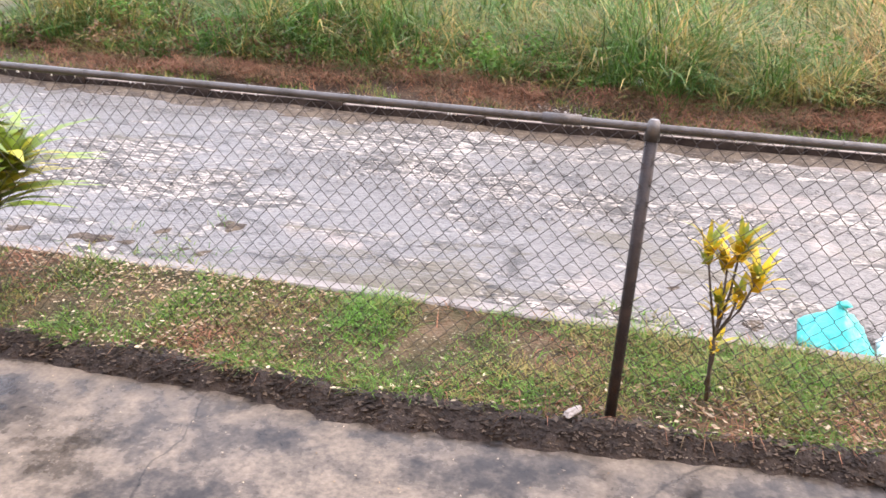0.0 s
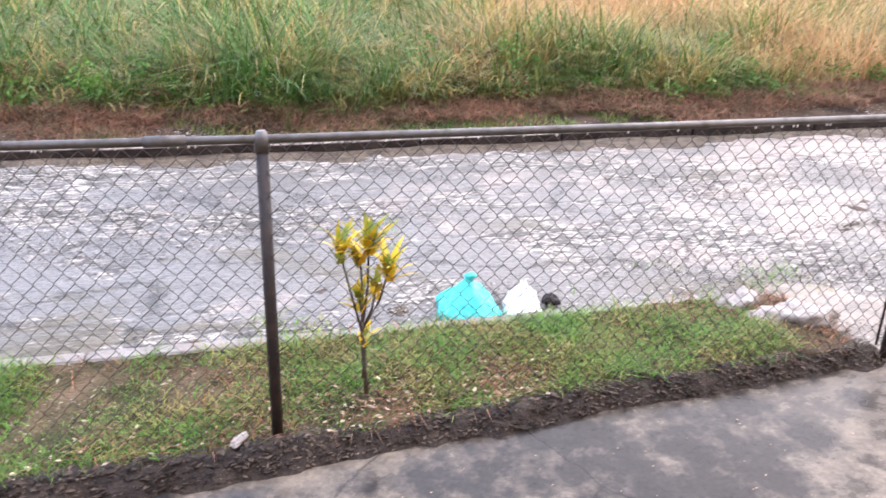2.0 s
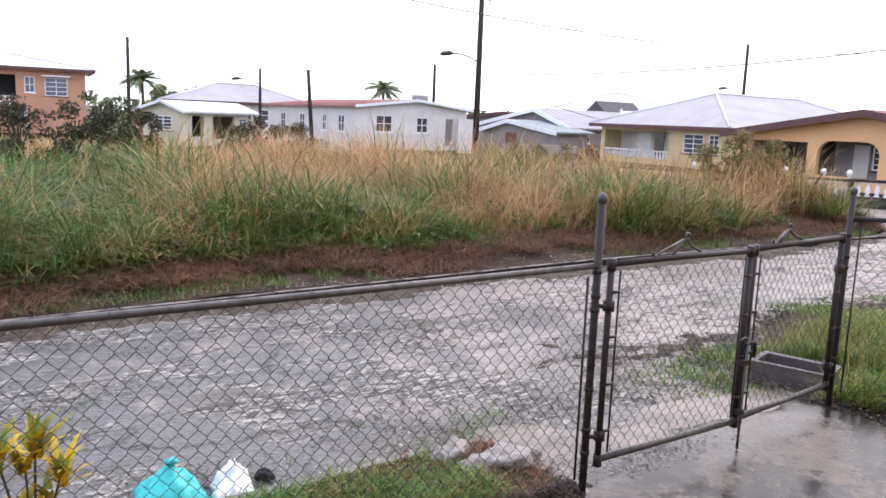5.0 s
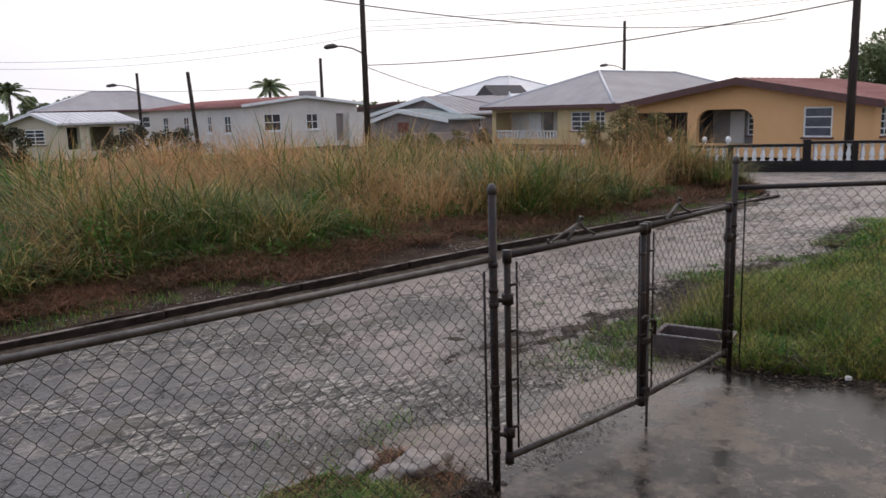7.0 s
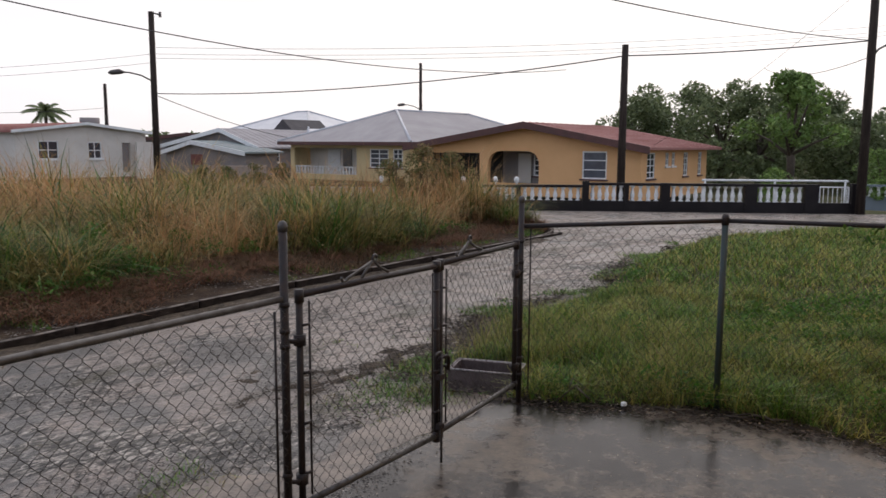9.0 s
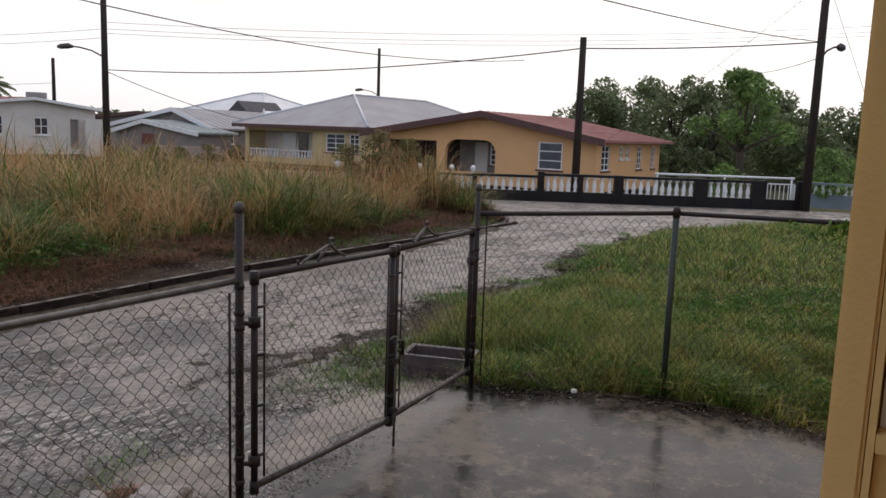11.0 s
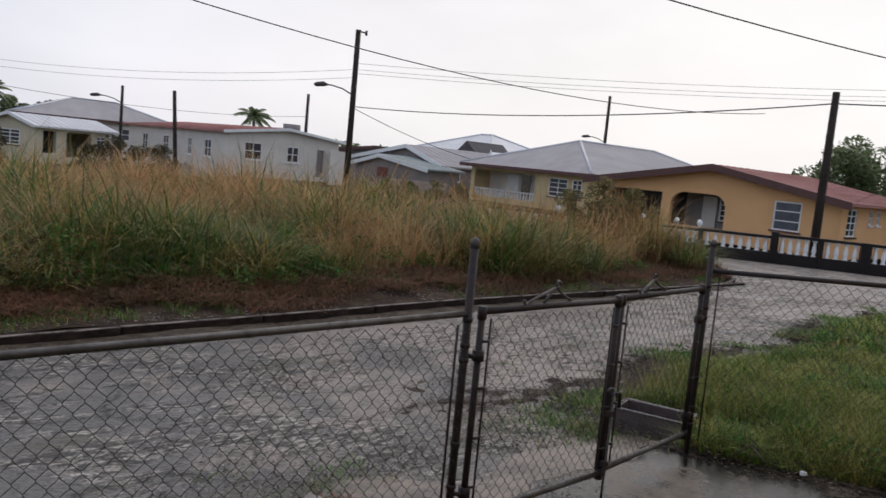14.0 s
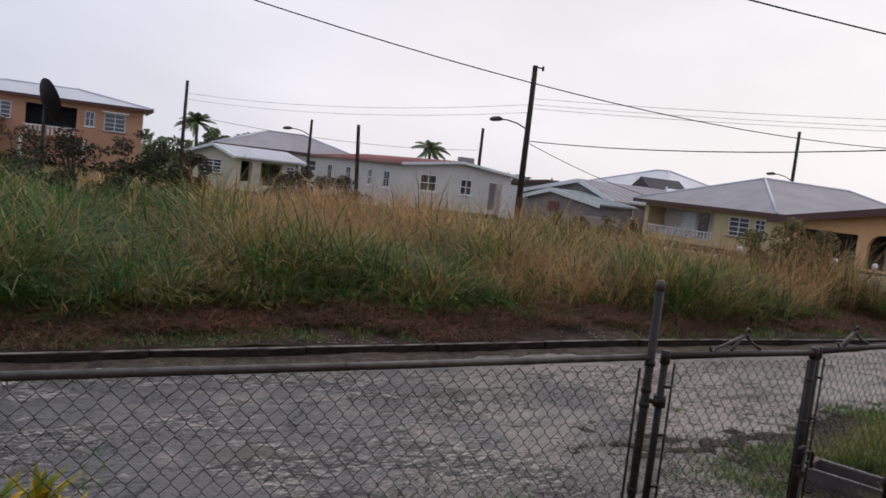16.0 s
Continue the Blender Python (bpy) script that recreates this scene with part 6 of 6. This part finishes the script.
# creeper on the side fence
cr = np.random.default_rng(91)
cc = [(3.72 + 0.15 * f + cr.uniform(-0.03, 0.03), -1.9 - 0.98 * f, 1.44 - 0.30 * f * cr.uniform(0, 1)) for f in cr.uniform(0, 1, 46) ** 0.7]
creeper = empty("creeper", pose(0, 0, 0), "dark green creeper that hangs over the side fence", "creeper")
part("vine", tube(B(), [(4.05, -2.9, -0.1), (3.86, -2.75, 0.7), (3.86, -2.7, 1.3), (3.84, -2.5, 1.46), (3.76, -2.0, 1.46)], 0.006, 5), M_BARK, creeper)
leaf_cloud("foliage", cc, [0.06] * len(cc), 420, 0.026, G_WEED, creeper, 0.9, 92)
# tall pale tufts behind the corner post
x, y = scatter(3800, 3.0, 5.4, -1.0, 1.5)
k = (x > lot_edge(y) + 0.12) & (wave2(x, y, 2.0, 55) > -0.3) & (np.hypot(x - 3.2, y - 0.85) > 0.6)
x, y = x[k], y[k]
grass("tall_tuft", x, y, lawn_h(x, y) - 0.01, rng.uniform(0.25, 0.55, len(x)), rng.uniform(0.005, 0.009, len(x)), rng.uniform(0.1, 0.7, len(x)), G_TUFT, "pale dry tufts behind the corner post")

# the strip between driveway and road
x, y = scatter(95000, -13.5, 0.0, -0.3, 0.80)
den = 1.5 * wave2(x, y, 2.6, 61) + 1.2 * wave2(x, y, 10, 63) + 0.75 + 0.55 * np.clip((x + 3.6) / 2, 0, 1)
k = (den > rng.uniform(-0.6, 0.9, len(x))) & (y > soil_top(x)) & (x < -0.30 - 0.45 * np.clip(y - 0.1, 0, 1) + 0.10 * wave2(y, x, 6, 64)) & (strip_h(x, y) > tilt_lot(x) - 0.09)
x, y = x[k], y[k]
grass("strip_grass", x, y, strip_h(x, y) - 0.004, rng.uniform(0.025, 0.080, len(x)) * (1 + 0.3 * np.clip((x + 3.5) / 2, 0, 1)) * np.clip(1 + 0.6 * wave2(x, y, 6, 62), 0.4, 1.7), rng.uniform(0.004, 0.008, len(x)), rng.uniform(0.3, 1.4, len(x)), G_STRIP, "short patchy lawn grass on the strip", 3, None, 0.8)


x, y = scatter(26000, -13.5, 0.0, -0.3, 0.80)
k = (y > soil_top(x)) & (x < -0.1) & (wave2(x, y, 4.0, 65) > rng.uniform(-1.0, 0.8, len(x)))
x, y = x[k], y[k]
grass("strip_thatch", x, y, strip_h(x, y) - 0.002, rng.uniform(0.03, 0.08, len(x)), rng.uniform(0.004, 0.008, len(x)), rng.uniform(0.8, 2.2, len(x)), G_THATCH, "dead brown grass between the lawn's tufts", 3, None, 1.3)


def flakes(name, x, y, z, size, mat, label):
    n = len(x)
    a = rng.uniform(0, math.tau, n)
    c, s = np.cos(a) * size, np.sin(a) * size
    t = rng.uniform(-0.6, 0.6, n) * size
    v = np.stack([np.stack([x - c, y - s, z], 1), np.stack([x + s * 0.5, y - c * 0.5, z + t * 0.5 + size * 0.2], 1), np.stack([x + c, y + s, z + np.abs(t) * 0.6], 1), np.stack([x - s * 0.5, y + c * 0.5, z + size * 0.1], 1)], 1)
    f = (np.arange(n)[:, None] * 4 + np.arange(4)[None, :]).tolist()
    return tagged(raw(name, v.reshape(-1, 3).tolist(), f, mat), label, "litter", "", "stuff")


flakes("verge_gravel", *GRAVEL, field_h(*GRAVEL) + 0.008, rng.uniform(0.008, 0.026, len(GRAVEL[0])), G_CHIPS, "small stones and scraps on the bare soil behind the kerb")
x, y = scatter(26000, -13.5, -0.2, -0.2, 0.8)
k = (y > soil_top(x) - 0.02) & (wave2(x, y, 1.8, 71) + 1.1 * np.clip((-3.2 - x) / 1.0, 0, 1) - 0.75 > rng.uniform(-0.6, 1.3, len(x)))
x, y = x[k], y[k]
flakes("leaf_litter", x, y, strip_h(x, y) + 0.014 + 0.02 * rng.uniform(0, 1, len(x)) ** 2, rng.uniform(0.007, 0.021, len(x)), G_LITTER, "pale fallen leaves scattered on the lawn strip")
x, y = scatter(30000, -13.5, 0.12, -0.46, 0.12)
k = (y < soil_top(x) + 0.02) & (strip_h(x, y) > tilt_lot(x) - 0.125)
x, y = x[k], y[k]
flakes("soil_litter", x, y, strip_h(x, y) + 0.022, rng.uniform(0.006, 0.022, len(x)), G_DEBRIS, "brown leaf scraps on the soil bank")
x, y = scatter(1100, -8, 3.4, -3.0, -0.3)
flakes("driveway_scraps", x, y, drive_h(x, y) + 0.004, rng.uniform(0.003, 0.008, len(x)), G_LITTER, "small pale scraps strewn on the concrete")
x, y = scatter(900, 2.9, 3.8, -3.5, 0.2)
k = np.abs(x - lot_edge(y)) < 0.14
x, y = x[k], y[k]
flakes("edge_scraps", x, y, -0.10 + 0 * x, rng.uniform(0.006, 0.02, len(x)), G_LITTER, "pale scraps and pebbles along the lawn's edge")
x, y = scatter(9000, 2.7, 4.2, -5.0, 1.6)
k = np.abs(x - lot_edge(y) - 0.05) < 0.10 + 0.06 * wave2(y, x, 4, 58)
x, y = x[k], y[k]
flakes("edge_debris", x, y, np.maximum(lawn_h(x, y), -0.118) + 0.012, rng.uniform(0.008, 0.026, len(x)), G_DEBRIS, "dark wet leaf scraps along the lawn's edge")
x, y = rng.normal(0.75, 0.36, 2600), rng.normal(0.40, 0.20, 2600)
k = (x > 0.1) & (y > 0.02) & (y < 0.85)
x, y = x[k], y[k]
flakes("gate_gravel", x, y, drive_h(x, y) + 0.006, rng.uniform(0.005, 0.014, len(x)), G_CHIPS, "loose grey gravel on the concrete inside the gate")
x, y = scatter(16000, 2.75, 4.2, -4.2, 0.4)
k = np.abs(x - lot_edge(y) + 0.05 + 0.05 * wave2(y, x, 7, 57)) < rng.uniform(0.05, 0.26, len(x))
x, y = x[k], y[k]
flakes("edge_soil", x, y, np.maximum(lawn_h(x, y), -0.118) + 0.02 * rng.uniform(0.2, 1, len(x)), rng.uniform(0.008, 0.022, len(x)), G_DEBRIS, "crumbs of dark soil along the lawn's edge")
rb = B()
rr_ = random.Random(77)
for q in range(9):
    ry = rr_.uniform(-1.6, 0.1)
    rx = float(lot_edge(ry)) + rr_.uniform(-0.05, 0.08)
    tube(rb, [(rx, ry, -0.11), (rx + rr_.uniform(-0.10, 0.10), ry - 0.10, -0.075), (rx + rr_.uniform(-0.12, 0.12), ry - 0.24, -0.10)], [0.006, 0.008, 0.003], 5)
tagged(part("dry_roots", rb, M_BARK), "dry roots that lie along the lawn's edge", "roots", "", "stuff")
# the lawn's muddy margin along the road
x = rng.uniform(3.0, 17.0, 14000)
y = lawn_edge(x) - 0.12 + rng.normal(0, 0.20, len(x)) + 0.10 * wave2(x, x * 0, 5, 66)
k = wave2(x, y, 3, 67) > -0.35
x, y = x[k], y[k]
flakes("mud_clods", x, y, np.maximum(road_z(x, y), lawn_h(x, y)) + 0.008, rng.uniform(0.012, 0.045, len(x)) * (1 + 0.05 * np.clip(x - 5, 0, 10)), G_DEBRIS, "dark mud and leaf scraps along the lawn's ragged edge")
x = rng.uniform(3.2, 16.0, 16000)
y = lawn_edge(x) - 0.10 + rng.normal(0, 0.22, len(x)) + 0.25 * wave2(x, x * 0, 3.3, 68)
k = wave2(x, y, 2.6, 69) > 0.0
x, y = x[k], y[k]
grass("edge_weeds", x, y, np.maximum(road_z(x, y), lawn_h(x, y)) - 0.01, rng.uniform(0.03, 0.12, len(x)), rng.uniform(0.006, 0.013, len(x)), rng.uniform(0.3, 1.3, len(x)), G_STRIP, "ragged green tufts along the lawn's edge", 3, None, 0.8)
# weeds round the trough
x, y = scatter(4500, 2.55, 4.0, 0.3, 1.9)
k = (np.abs((x - 3.23) * 0.31 - (y - 0.80) * 0.95) > 0.36) | (np.abs((x - 3.23) * 0.95 + (y - 0.8) * 0.31) > 0.22)
k &= wave2(x, y, 4, 59) + 0.4 > rng.uniform(-0.4, 1.2, len(x))
x, y = x[k], y[k]
grass("trough_weeds", x, y, np.maximum(road_z(x, y), lawn_h(x, y)) - 0.01, rng.uniform(0.03, 0.14, len(x)), rng.uniform(0.006, 0.012, len(x)), rng.uniform(0.3, 1.3, len(x)), G_STRIP, "low green weeds round the trough", 3, None, 0.8)
# wet leaf scraps on the muddy verge
x, y = scatter(8500, 1.5, 6.6, 1.1, 3.2)
k = wave2(x * 0.6, y * 1.8, 3.2, 29) * 1.2 + 0.9 * wave2(x * 0.7, y * 1.6, 9, 30) - np.clip(y - 2.35, 0, 2) * 1.6 - 0.9 * np.clip(2.6 - x, 0, 2) > rng.uniform(-0.3, 0.5, len(x))
x, y = x[k], y[k]
flakes("verge_scraps", x, y, road_z(x, y) + 0.03, rng.uniform(0.008, 0.028, len(x)), G_DEBRIS, "dark wet leaf scraps on the muddy verge beside the gate")
# crumbled chips of the old surface
x, y = scatter(90000, -10, 10, 0.98, 5.8)
k = 1.4 * wave2(x * 0.5, y, 1.5, 91) + 0.9 * wave2(x * 0.5, y, 5.0, 92) > rng.uniform(0.1, 1.0, len(x))
x, y = x[k], y[k]
flakes("road_chips", x, y, road_z(x, y) + 0.010, rng.uniform(0.007, 0.020, len(x)) * rng.uniform(0.6, 1.3, len(x)), G_CHIPS, "loose pale and dark chips of the crumbled road surface")
# weeds on the road's crumbled edge
x, y = scatter(30000, -12, 7.5, 0.95, 3.2)
k = (wave2(x, y, 2.4, 81) + 0.6 * wave2(x, y, 9, 82) - 0.55 * (y - 1.0) + 0.75 * (x > 1.8) > rng.uniform(0.45, 1.1, len(x)))
x, y = x[k], y[k]
grass("road_weeds", x, y, -0.205 + tilt_road(x, y), rng.uniform(0.02, 0.07, len(x)), rng.uniform(0.005, 0.010, len(x)), rng.uniform(0.4, 1.5, len(x)), G_STRIP, "low weeds on the crumbled edge of the road", 3, None, 0.9)
